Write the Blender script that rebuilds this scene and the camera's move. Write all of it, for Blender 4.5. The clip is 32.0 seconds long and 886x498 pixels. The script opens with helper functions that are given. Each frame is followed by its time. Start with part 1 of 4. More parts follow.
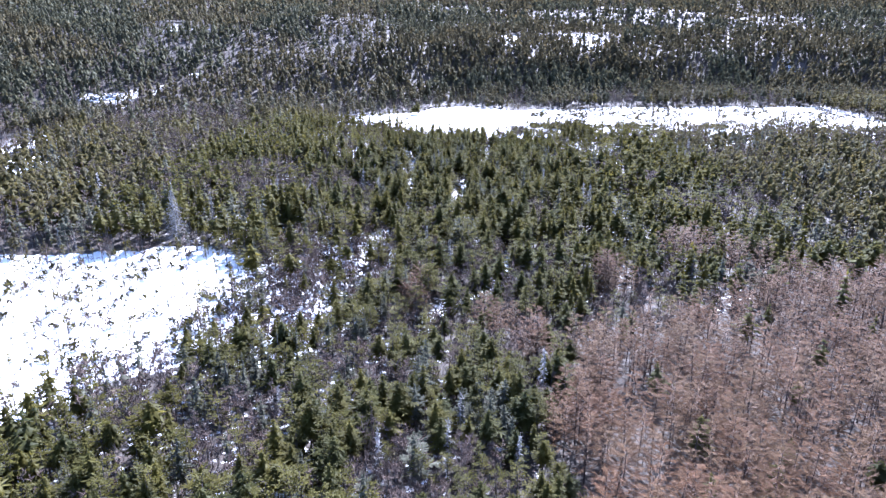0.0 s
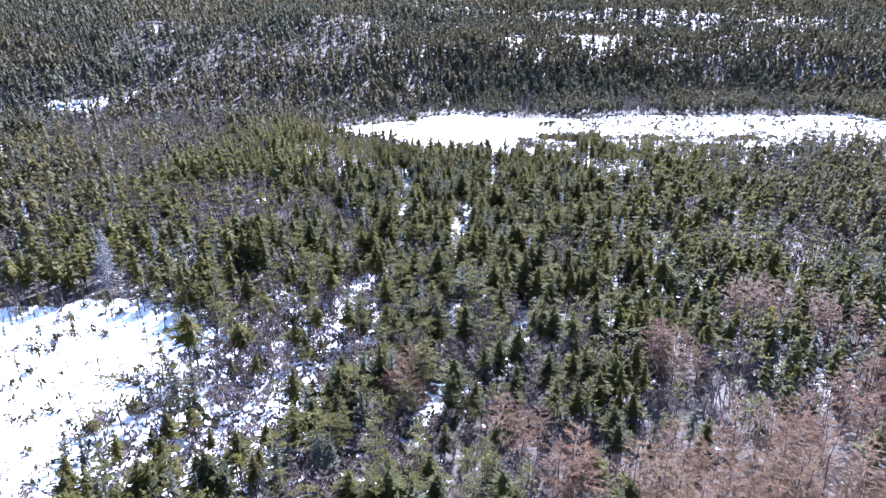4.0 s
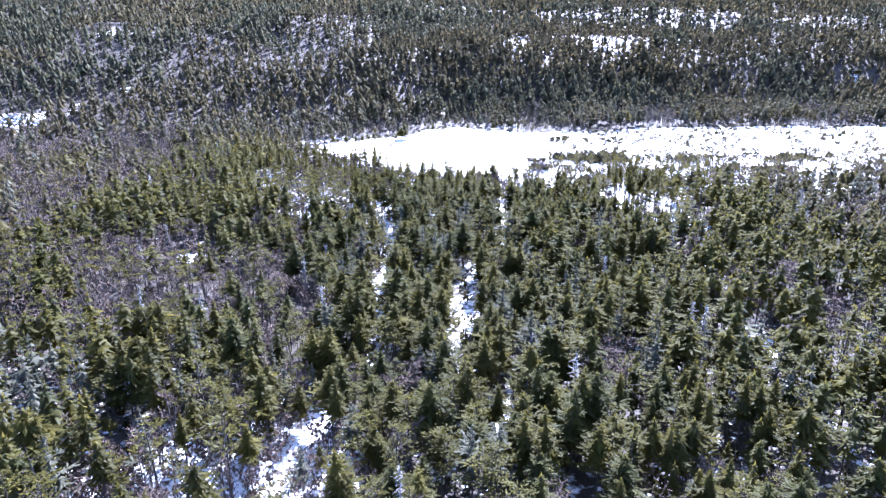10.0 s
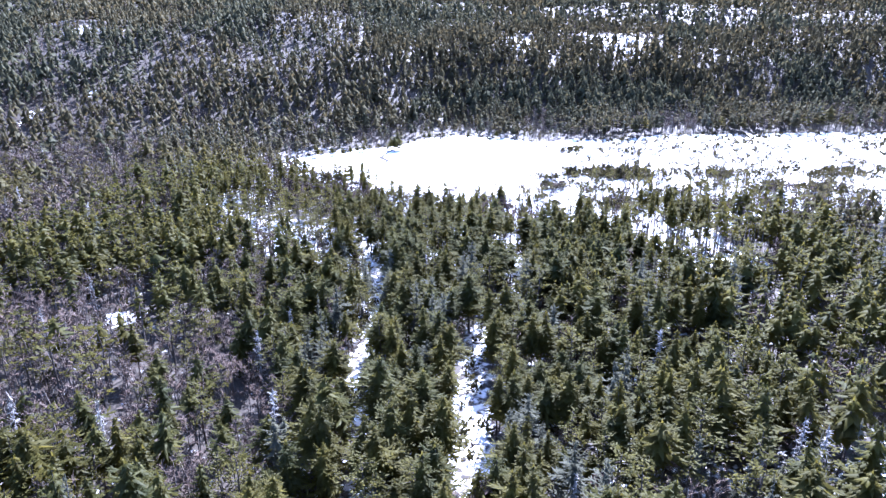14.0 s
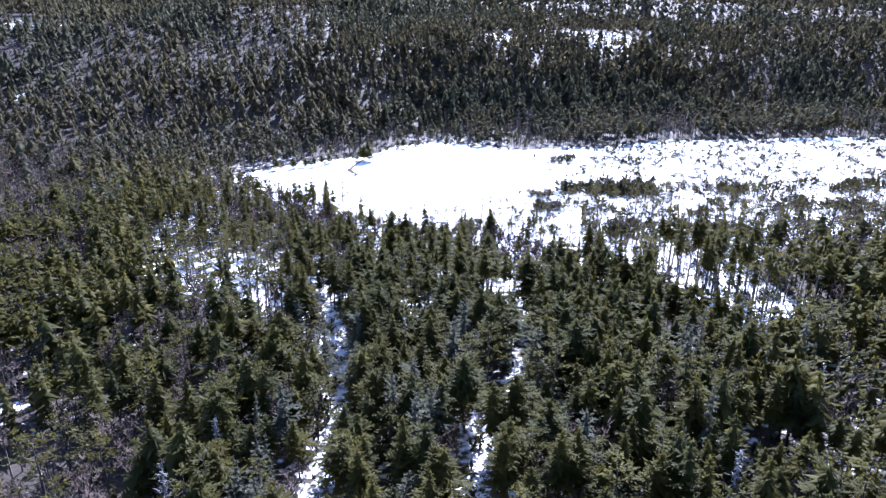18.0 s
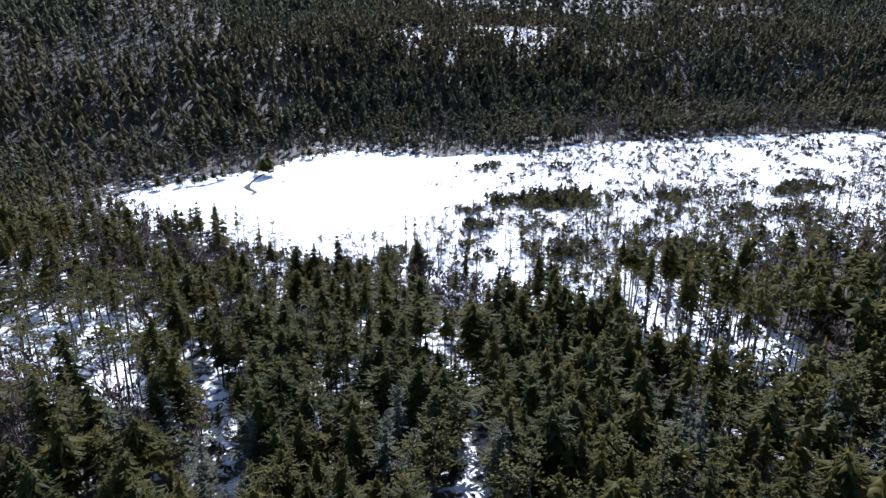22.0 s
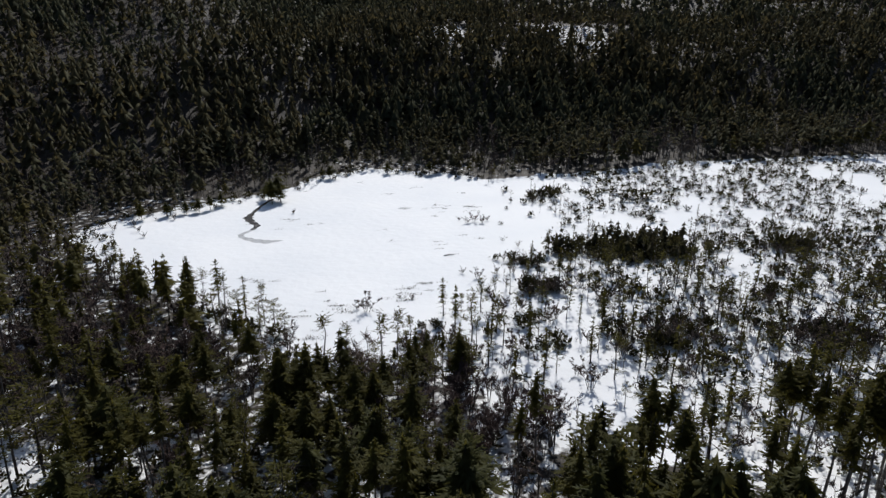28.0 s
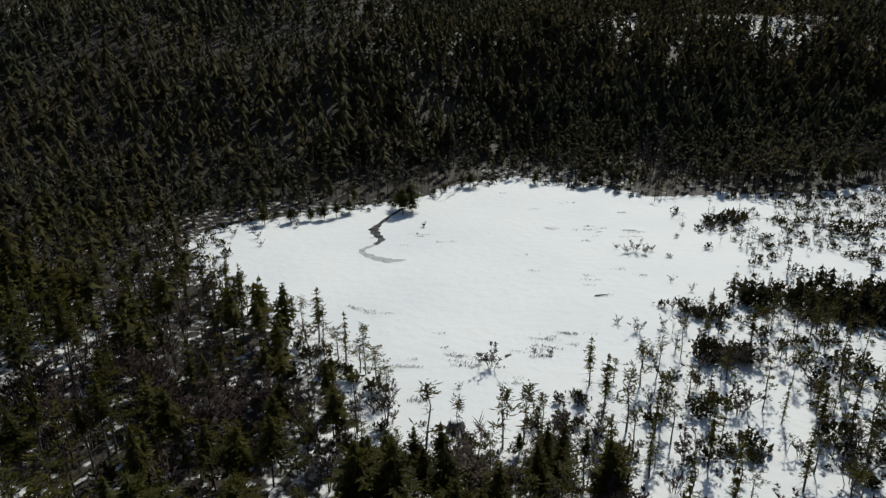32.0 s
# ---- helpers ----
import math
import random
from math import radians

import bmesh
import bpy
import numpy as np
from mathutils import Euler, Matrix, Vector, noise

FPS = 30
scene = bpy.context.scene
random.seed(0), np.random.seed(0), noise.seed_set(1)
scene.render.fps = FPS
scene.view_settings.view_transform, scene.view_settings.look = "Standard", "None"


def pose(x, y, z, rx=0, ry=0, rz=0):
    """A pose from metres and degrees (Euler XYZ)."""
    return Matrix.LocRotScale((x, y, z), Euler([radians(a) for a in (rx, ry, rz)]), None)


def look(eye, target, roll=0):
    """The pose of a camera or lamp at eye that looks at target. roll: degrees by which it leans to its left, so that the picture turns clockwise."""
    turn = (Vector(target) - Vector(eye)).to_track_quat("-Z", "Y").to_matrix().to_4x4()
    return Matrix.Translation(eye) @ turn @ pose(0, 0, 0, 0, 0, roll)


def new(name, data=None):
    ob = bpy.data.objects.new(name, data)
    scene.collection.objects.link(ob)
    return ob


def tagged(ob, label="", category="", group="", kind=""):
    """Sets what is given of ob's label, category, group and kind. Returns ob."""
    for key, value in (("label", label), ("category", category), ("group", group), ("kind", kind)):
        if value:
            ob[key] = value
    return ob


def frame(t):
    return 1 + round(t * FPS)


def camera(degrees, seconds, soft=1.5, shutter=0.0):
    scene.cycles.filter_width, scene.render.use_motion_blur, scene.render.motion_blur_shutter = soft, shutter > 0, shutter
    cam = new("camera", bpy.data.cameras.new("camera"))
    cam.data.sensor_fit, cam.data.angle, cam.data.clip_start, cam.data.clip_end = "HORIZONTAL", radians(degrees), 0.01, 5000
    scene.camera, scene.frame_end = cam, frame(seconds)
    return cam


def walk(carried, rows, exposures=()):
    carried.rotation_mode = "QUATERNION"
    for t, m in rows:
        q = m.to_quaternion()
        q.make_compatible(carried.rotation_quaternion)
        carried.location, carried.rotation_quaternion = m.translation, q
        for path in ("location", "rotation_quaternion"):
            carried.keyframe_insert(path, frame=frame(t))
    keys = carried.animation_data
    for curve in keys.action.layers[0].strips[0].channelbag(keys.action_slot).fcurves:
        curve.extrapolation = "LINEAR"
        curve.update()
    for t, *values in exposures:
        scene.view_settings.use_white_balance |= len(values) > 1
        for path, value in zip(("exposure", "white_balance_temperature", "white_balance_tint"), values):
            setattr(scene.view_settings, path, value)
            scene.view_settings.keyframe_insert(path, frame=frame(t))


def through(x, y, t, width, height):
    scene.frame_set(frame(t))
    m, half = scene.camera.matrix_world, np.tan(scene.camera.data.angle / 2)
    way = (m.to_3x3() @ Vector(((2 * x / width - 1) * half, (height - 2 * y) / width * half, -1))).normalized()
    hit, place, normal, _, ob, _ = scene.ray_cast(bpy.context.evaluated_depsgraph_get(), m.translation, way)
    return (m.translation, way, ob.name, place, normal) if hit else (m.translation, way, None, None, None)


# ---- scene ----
cam = camera(67.56, 32.0, 1.4)
# seconds, eye x y z, yaw to the left, pitch, roll
PATH = [
    (0, 0.00, 0.00, 48.00, -0.01, -19.47, 0.09),
    (0.5, -0.01, 3.85, 47.81, -0.01, -19.43, 0.12),
    (1, -0.02, 7.71, 47.63, -0.02, -19.39, 0.15),
    (1.5, -0.03, 11.56, 47.44, -0.02, -19.35, 0.18),
    (2, -0.04, 15.42, 47.25, -0.02, -19.32, 0.21),
    (2.5, -0.05, 19.29, 47.07, -0.03, -19.28, 0.24),
    (3, -0.05, 23.17, 46.88, -0.03, -19.24, 0.27),
    (3.5, -0.05, 27.05, 46.69, -0.05, -19.23, 0.22),
    (5.5, -0.02, 42.70, 45.95, -0.13, -19.20, 0.02),
    (6, -0.01, 46.61, 45.77, -0.15, -19.19, -0.03),
    (6.5, 0.01, 50.53, 45.60, -0.18, -19.15, -0.02),
    (7, 0.04, 54.43, 45.44, -0.22, -19.11, -0.01),
    (7.5, 0.07, 58.32, 45.30, -0.26, -19.08, -0.01),
    (8, 0.10, 62.18, 45.17, -0.30, -19.04, -0.00),
    (8.5, 0.13, 66.03, 45.05, -0.34, -19.00, 0.00),
    (9, 0.17, 69.84, 44.95, -0.38, -18.97, 0.01),
    (9.5, 0.20, 73.64, 44.87, -0.40, -18.99, -0.02),
    (10, 0.24, 77.41, 44.79, -0.42, -19.01, -0.05),
    (10.5, 0.26, 81.16, 44.73, -0.44, -19.03, -0.08),
    (11, 0.28, 84.89, 44.67, -0.45, -19.05, -0.11),
    (11.5, 0.28, 88.60, 44.62, -0.47, -19.07, -0.13),
    (12, 0.28, 92.29, 44.58, -0.49, -19.09, -0.16),
    (12.5, 0.25, 95.95, 44.54, -0.51, -19.11, -0.19),
    (13, 0.22, 99.59, 44.50, -0.53, -19.13, -0.22),
    (13.5, 0.16, 103.21, 44.46, -0.60, -19.17, -0.20),
    (14, 0.10, 106.78, 44.42, -0.67, -19.21, -0.17),
    (14.5, 0.02, 110.31, 44.37, -0.75, -19.25, -0.14),
    (16.5, -0.41, 123.90, 44.11, -0.72, -19.40, -0.04),
    (17, -0.54, 127.15, 44.01, -1.10, -19.44, -0.01),
    (17.5, -0.66, 130.32, 43.91, -2.53, -19.47, -0.01),
    (18, -0.76, 133.43, 43.79, -3.12, -19.51, 0.00),
    (18.5, -0.83, 136.48, 43.65, -3.90, -19.55, 0.01),
    (19, -0.87, 139.46, 43.49, -4.07, -19.58, 0.02),
    (19.5, -0.86, 142.37, 43.32, -5.27, -19.60, 0.03),
    (20, -0.80, 145.21, 43.12, -5.30, -19.61, 0.05),
    (20.5, -0.68, 148.00, 42.90, -5.55, -19.63, 0.07),
    (21, -0.51, 150.73, 42.67, -6.81, -19.64, 0.08),
    (21.5, -0.28, 153.44, 42.44, -9.24, -19.61, 0.09),
    (22, -0.01, 156.15, 42.21, -10.96, -19.58, 0.10),
    (22.5, 0.30, 158.87, 41.98, -10.95, -19.55, 0.11),
    (23, 0.64, 161.63, 41.78, -10.70, -19.52, 0.12),
    (23.5, 1.00, 164.46, 41.61, -10.36, -19.55, 0.13),
    (24, 1.38, 167.36, 41.48, -10.06, -19.59, 0.15),
    (24.5, 1.78, 170.35, 41.38, -9.81, -19.62, 0.17),
    (25, 2.18, 173.42, 41.32, -9.61, -19.66, 0.18),
    (25.5, 2.58, 176.53, 41.28, -9.49, -19.68, 0.21),
    (27.5, 4.13, 188.90, 41.10, -8.92, -19.75, 0.31),
    (28, 4.48, 191.84, 40.98, -7.74, -19.77, 0.33),
    (28.5, 4.80, 194.67, 40.82, -4.44, -19.81, 0.23),
    (29, 5.10, 197.40, 40.62, -1.91, -19.85, 0.13),
    (29.5, 5.38, 200.04, 40.38, 0.49, -19.88, 0.02),
    (30, 5.65, 202.61, 40.10, 2.78, -19.92, -0.08),
    (30.5, 5.90, 205.12, 39.81, 4.75, -19.92, -0.14),
    (31, 6.15, 207.59, 39.49, 5.73, -19.92, -0.20),
    (31.5, 6.38, 210.02, 39.16, 5.74, -19.92, -0.25),
    (32, 6.62, 212.45, 38.82, 5.76, -19.92, -0.31),
]


def aimed(x, y, z, yaw, pitch, roll):
    a, b = radians(yaw), radians(pitch)
    way = Vector((-math.sin(a) * math.cos(b), math.cos(a) * math.cos(b), math.sin(b)))
    return look((x, y, z), Vector((x, y, z)) + way, roll)


EXPOSURES = [(0.0, 2.7, 5150, 25), (9.0, 2.98, 5050, 27), (14.5, 2.83, 5020, 26), (17.0, 2.35, 5050, 25), (19.0, 1.72, 5150, 24), (21.0, 1.3, 5300, 19),
             (23.0, 1.0, 5480, 16), (25.0, 0.55, 5750, 12), (27.5, -0.2, 6200, 11), (29.0, -0.45, 6350, 7), (32.0, -0.57, 6550, 3)]
walk(cam, [(row[0], aimed(*row[1:])) for row in PATH], EXPOSURES)

# ---------------------------------------------------------------- light
SUN_AZIMUTH, SUN_HEIGHT = radians(17), radians(42)
world = bpy.data.worlds.new("sky")
scene.world = world
world.use_nodes = True
sky = world.node_tree.nodes.new("ShaderNodeTexSky")
sky.sky_type, sky.sun_disc = "NISHITA", False
sky.sun_elevation, sky.sun_rotation = SUN_HEIGHT, SUN_AZIMUTH
world.node_tree.nodes["Background"].inputs["Strength"].default_value = 0.092
world.node_tree.links.new(sky.outputs["Color"], world.node_tree.nodes["Background"].inputs["Color"])
sun = new("sun", bpy.data.lights.new("sun", "SUN"))
sun.data.energy, sun.data.angle, sun.data.color = 4.6, radians(0.5), (1.0, 0.965, 0.91)
SUN_WAY = Vector((math.sin(SUN_AZIMUTH) * math.cos(SUN_HEIGHT), math.cos(SUN_AZIMUTH) * math.cos(SUN_HEIGHT), math.sin(SUN_HEIGHT)))
sun.matrix_world = look(SUN_WAY * 500, (0, 0, 0))


# ---------------------------------------------------------------- materials
def material(name):
    mat = bpy.data.materials.new(name)
    mat.use_nodes = True
    nodes = mat.node_tree.nodes
    return mat, nodes, mat.node_tree.links, nodes["Principled BSDF"]


def noise_node(nodes, links, scale, detail=3.0, coords="Position"):
    geo = nodes.new("ShaderNodeNewGeometry")
    tex = nodes.new("ShaderNodeTexNoise")
    tex.inputs["Scale"].default_value, tex.inputs["Detail"].default_value = scale, detail
    links.new(geo.outputs[coords], tex.inputs["Vector"])
    return tex.outputs["Fac"]


def ramp(nodes, links, fac, *stops):
    node = nodes.new("ShaderNodeValToRGB")
    marks = node.color_ramp.elements
    while len(marks) < len(stops):
        marks.new(0.5)
    for mark, (at, col) in zip(marks, stops):
        mark.position, mark.color = at, (*col, 1)
    links.new(fac, node.inputs["Fac"])
    return node.outputs["Color"]


def mixed(nodes, links, fac, a, b, blend="MIX"):
    node = nodes.new("ShaderNodeMix")
    node.data_type, node.blend_type = "RGBA", blend
    for value, socket in ((fac, node.inputs["Factor"]), (a, node.inputs["A"]), (b, node.inputs["B"])):
        if isinstance(value, (float, int)):
            socket.default_value = value
        elif isinstance(value, tuple):
            socket.default_value = (*value, 1)
        else:
            links.new(value, socket)
    return node.outputs["Result"]


def bumped(nodes, links, shader, height, strength, distance):
    bump = nodes.new("ShaderNodeBump")
    bump.inputs["Strength"].default_value, bump.inputs["Distance"].default_value = strength, distance
    links.new(height, bump.inputs["Height"])
    links.new(bump.outputs["Normal"], shader.inputs["Normal"])


def needles(name, dark, mid, light, glow, through=0.40, sheen=0.006):
    """Foliage: two scales of green, a share of light that passes through the needles, waxy gloss."""
    mat, nodes, links, shader = material(name)
    tree = noise_node(nodes, links, 0.33, 1.0)
    fine = noise_node(nodes, links, 2.6, 3.0)
    base = ramp(nodes, links, tree, (0.3, dark), (0.5, mid), (0.72, light))
    geo = nodes.new("ShaderNodeNewGeometry")
    spread = ramp(nodes, links, geo.outputs["Random Per Island"], (0.0, (0.72, 0.72, 0.72)), (1.0, (1.3, 1.3, 1.3)))
    base = mixed(nodes, links, 1.0, base, spread, "MULTIPLY")
    base = mixed(nodes, links, ramp(nodes, links, fine, (0.62, (0, 0, 0)), (0.75, (0.5, 0.5, 0.5))), base, glow)
    nodes.remove(shader)
    shader = nodes.new("ShaderNodeBsdfDiffuse")
    links.new(base, shader.inputs["Color"])
    leaf = nodes.new("ShaderNodeBsdfTranslucent")
    links.new(mixed(nodes, links, 0.55, base, glow), leaf.inputs["Color"])
    both = nodes.new("ShaderNodeMixShader")
    both.inputs["Fac"].default_value = through
    links.new(shader.outputs["BSDF"], both.inputs[1])
    links.new(leaf.outputs["BSDF"], both.inputs[2])
    wax = nodes.new("ShaderNodeBsdfGlossy")
    wax.inputs["Roughness"].default_value = 0.5
    wax.inputs["Color"].default_value = (0.80, 0.84, 0.70, 1)
    coat = nodes.new("ShaderNodeMixShader")
    coat.inputs["Fac"].default_value = sheen
    links.new(both.outputs["Shader"], coat.inputs[1])
    links.new(wax.outputs["BSDF"], coat.inputs[2])
    links.new(coat.outputs["Shader"], nodes["Material Output"].inputs["Surface"])
    return mat


def bark(name, dark, light, rough=0.9, patch=None):
    mat, nodes, links, shader = material(name)
    coarse = noise_node(nodes, links, 1.1, 2.0)
    fine = noise_node(nodes, links, 14.0, 4.0)
    tone = ramp(nodes, links, coarse, (0.3, dark), (0.7, light))
    if patch:
        # whole trees lean to another tone
        tone = mixed(nodes, links, ramp(nodes, links, noise_node(nodes, links, 0.16, 2.0), (0.4, (0, 0, 0)), (0.62, (1, 1, 1))), tone, patch)
    grain = ramp(nodes, links, fine, (0.3, (0.7, 0.7, 0.7)), (0.7, (1.25, 1.25, 1.25)))
    links.new(mixed(nodes, links, 1.0, tone, grain, "MULTIPLY"), shader.inputs["Base Color"])
    shader.inputs["Roughness"].default_value = rough
    shader.inputs["Specular IOR Level"].default_value = 0.2
    bumped(nodes, links, shader, fine, 0.5, 0.03)
    return mat


def snow_material(name, litter):
    mat, nodes, links, shader = material(name)
    broad = noise_node(nodes, links, 0.06, 3.0)
    drift = noise_node(nodes, links, 0.6, 4.0)
    speck = noise_node(nodes, links, 5.0, 5.0)
    tone = ramp(nodes, links, broad, (0.3, (0.79, 0.80, 0.81)), (0.7, (0.86, 0.86, 0.855)))
    dirt = ramp(nodes, links, speck, (0.66, (0, 0, 0)), (0.74, (litter, litter, litter)))
    tone = mixed(nodes, links, dirt, tone, (0.16, 0.12, 0.09))
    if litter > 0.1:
        # needle litter, moss and dwarf shrubs under the trees, with canopy shade coloured in
        litter_shade = nodes.new("ShaderNodeAttribute")
        litter_shade.attribute_name = "litter_shade"
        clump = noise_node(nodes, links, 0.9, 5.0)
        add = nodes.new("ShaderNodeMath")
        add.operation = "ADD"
        links.new(litter_shade.outputs["Fac"], add.inputs[0])
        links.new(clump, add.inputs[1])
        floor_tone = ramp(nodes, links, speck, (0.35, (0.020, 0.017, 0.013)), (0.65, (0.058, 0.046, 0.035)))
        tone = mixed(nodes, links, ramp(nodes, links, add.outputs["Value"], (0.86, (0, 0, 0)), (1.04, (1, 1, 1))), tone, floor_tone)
    links.new(tone, shader.inputs["Base Color"])
    shader.inputs["Roughness"].default_value = 0.75
    shader.inputs["Specular IOR Level"].default_value = 0.25
    bumped(nodes, links, shader, drift, 0.35, 0.35)
    return mat


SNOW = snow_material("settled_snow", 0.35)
ICE_SNOW = snow_material("wind_packed_snow", 0.04)
SPRUCE = needles("spruce_needles", (0.026, 0.026, 0.008), (0.047, 0.042, 0.010), (0.070, 0.061, 0.012), (0.20, 0.168, 0.030), 0.45)
FIR = needles("fir_needles", (0.023, 0.027, 0.010), (0.040, 0.040, 0.012), (0.060, 0.056, 0.014), (0.17, 0.148, 0.030), 0.45)
# far woods: distance haze is greyed into these two needle colours
HAZED_HILL = needles("hazed_hillside_needles", (0.031, 0.027, 0.015), (0.045, 0.039, 0.020), (0.064, 0.054, 0.026), (0.125, 0.100, 0.045))
HAZED_FIR = needles("hazed_fir_needles", (0.025, 0.026, 0.016), (0.037, 0.038, 0.022), (0.053, 0.051, 0.028), (0.11, 0.098, 0.048))
BASIN = needles("distant_needles", (0.034, 0.030, 0.012), (0.051, 0.044, 0.015), (0.072, 0.060, 0.020), (0.155, 0.125, 0.040))
SCRUB = needles("scrub_leaves", (0.015, 0.015, 0.008), (0.026, 0.025, 0.012), (0.041, 0.036, 0.016), (0.082, 0.070, 0.025), 0.3, 0.003)
PINE = needles("pine_needles", (0.034, 0.033, 0.010), (0.053, 0.049, 0.012), (0.075, 0.067, 0.015), (0.185, 0.155, 0.030), 0.38)
LICHEN = needles("lichen_grey_needles", (0.045, 0.047, 0.034), (0.064, 0.065, 0.046), (0.088, 0.088, 0.062), (0.12, 0.115, 0.07), 0.3)
ALDER_TWIG = bark("alder_twigs", (0.050, 0.032, 0.027), (0.095, 0.063, 0.054))
SPRUCE_BARK = bark("spruce_bark", (0.045, 0.036, 0.030), (0.10, 0.085, 0.075))
LARCH_BARK = bark("larch_bark", (0.030, 0.022, 0.019), (0.070, 0.052, 0.045))
LARCH_LIMB = bark("larch_limbs", (0.075, 0.048, 0.032), (0.16, 0.112, 0.080), 0.6)
LARCH_TWIG = bark("larch_twigs", (0.052, 0.0235, 0.009), (0.108, 0.052, 0.019), 0.8, (0.088, 0.051, 0.021))
BARE_TWIG = bark("bare_twigs", (0.066, 0.047, 0.037), (0.140, 0.103, 0.082))
BARE_BARK = bark("grey_bark", (0.08, 0.07, 0.062), (0.19, 0.17, 0.155))
DEAD_WOOD = bark("bleached_wood", (0.16, 0.15, 0.14), (0.30, 0.285, 0.265))
REED = bark("dry_reed", (0.07, 0.055, 0.04), (0.17, 0.13, 0.085))
STONE = bark("grey_stone", (0.07, 0.068, 0.065), (0.19, 0.185, 0.18), 0.85)
SLUSH = bark("grey_slush", (0.34, 0.34, 0.34), (0.58, 0.585, 0.59), 0.5)
WET, nodes_w, links_w, shader_w = material("dark_wet_ice")
links_w.new(ramp(nodes_w, links_w, noise_node(nodes_w, links_w, 0.8, 3.0), (0.35, (0.035, 0.030, 0.024)), (0.7, (0.12, 0.11, 0.10))),
            shader_w.inputs["Base Color"])
shader_w.inputs["Roughness"].default_value = 0.25

# ---------------------------------------------------------------- plan of the land
POND = [(-46, 325), (-41, 329), (-36, 331), (-31, 335), (-26, 340), (-19, 344), (-12, 348), (-4, 358), (7, 368), (20, 363), (30, 359), (37, 354),
        (44, 347), (38, 336), (34, 322), (30, 312), (30, 300), (27, 292), (22, 283), (15, 276), (9, 270), (7, 267), (2, 265), (-3, 266), (-5, 272), (-9, 278),
        (-15, 283), (-22, 291), (-30, 298), (-38, 306), (-46, 319)]
MARSH = [(37, 355), (60, 359), (78, 364), (98, 372), (166, 373), (200, 376), (213, 321), (184, 275), (160, 262), (136, 275), (108, 252),
         (90, 261), (75, 255), (62, 245), (60, 230), (52, 226), (44, 238), (30, 242), (22, 248), (14, 262), (8, 268), (24, 290),
         (34, 322), (43, 347)]
BOG = [(-135, 128), (-95, 130), (-70, 133), (-56, 137), (-38, 128), (-35, 111), (-38, 93), (-38, 86), (-48, 80), (-50, 70), (-60, 64),
       (-110, 64)]
BRUSH = [(-38, 134), (-31, 147), (-18, 152), (-9, 143), (-7, 125), (-10, 112), (-14, 100), (-20, 88), (-30, 83), (-38, 88), (-36, 111)]
LARCHES = [(18, 84), (24, 90), (34, 93), (44, 98), (52, 106), (62, 110), (82, 114), (125, 112), (110, 36), (15, 36), (12, 68), (20, 78)]
LARCH_SPOTS = [(49, 126, 6), (57, 118, 5.5), (29.5, 109, 4.5), (9, 93, 3), (13, 84, 2.5), (-5, 102, 2.4)]
TALL_PINES = [(42, 240), (51, 249), (60, 249), (62, 231), (64, 221), (53, 217), (42, 219)]
PINE_GLADE = [(-50, 258), (-40, 255), (-26, 251), (-20, 240), (-17, 228), (-25, 226), (-38, 236), (-48, 245)]
# open snow at the near edge of the marsh
CLEAR = [(20, 262), (26, 256), (26, 246), (30, 241), (38, 240), (42, 247), (39, 258), (28, 267)]
# close groves of dark conifers
GROVES = [[(15, 205), (17, 226), (20, 233), (30, 232), (38, 226), (34, 215), (28, 203)],
          [(-12, 234), (-6, 236), (-2, 224), (-3, 208), (-7, 206), (-7.5, 216), (-9, 226)]]
# tracks between the trees: points and half width
TRAILS = [([(-46, 250), (-28, 238), (-20, 235), (-14, 227), (-11, 220), (-9, 205), (-9, 195), (-10, 179), (-7, 164), (-9, 156)], 1.3),
          ([(16, 250), (15, 230), (16, 218), (12, 203), (7, 195), (4.5, 184), (4, 172), (4, 162), (1, 154)], 1.75),
          ([(-13, 150), (-15, 139), (-16, 128), (-16, 118), (-18, 109), (-24, 98)], 0.9),
          ([(7, 150), (8, 141), (14, 131), (11, 116), (1, 107), (-4, 96)], 1.3)]
# open snow between the trees: x, y, half lengths
GLADES = [(47, 162, 5, 4.5), (-49, 202, 3, 2.5), (43, 466, 10, 20), (97, 474, 17, 26), (-180, 461, 14, 14), (-155, 459, 6, 8),
          (222, 433, 17, 10), (238, 572, 17, 18), (220, 716, 12, 8), (-168, 343, 13, 18), (-165, 262, 13, 24), (-142, 220, 9, 20), (-139, 382, 4, 4),
          (-151, 356, 2.5, 11)]
# thin woods on the hill, with snow between the stems
THIN_WOODS = [(-41, 470, 13, 18), (10, 590, 24, 32), (-95, 620, 40, 25), (-230, 600, 50, 22)]



def inside(xs, ys, poly):
    """Which of the points lie in the outline."""
    hit = np.zeros(len(xs), bool)
    for (x0, y0), (x1, y1) in zip(poly, poly[1:] + poly[:1]):
        if y0 != y1:
            hit ^= ((y0 > ys) != (y1 > ys)) & (xs < (x1 - x0) * (ys - y0) / (y1 - y0) + x0)
    return hit


def off_line(xs, ys, line):
    """How far the points lie from a line of stretches."""
    best = np.full(len(xs), 1e9)
    for (x0, y0), (x1, y1) in zip(line, line[1:]):
        u = np.clip(((xs - x0) * (x1 - x0) + (ys - y0) * (y1 - y0)) / ((x1 - x0) ** 2 + (y1 - y0) ** 2), 0, 1)
        best = np.minimum(best, np.hypot(xs - x0 - u * (x1 - x0), ys - y0 - u * (y1 - y0)))
    return best


def smooth(a):
    a = np.clip(a, 0, 1)
    return a * a * (3 - 2 * a)


LATTICE = np.random.RandomState(5).rand(64, 64)


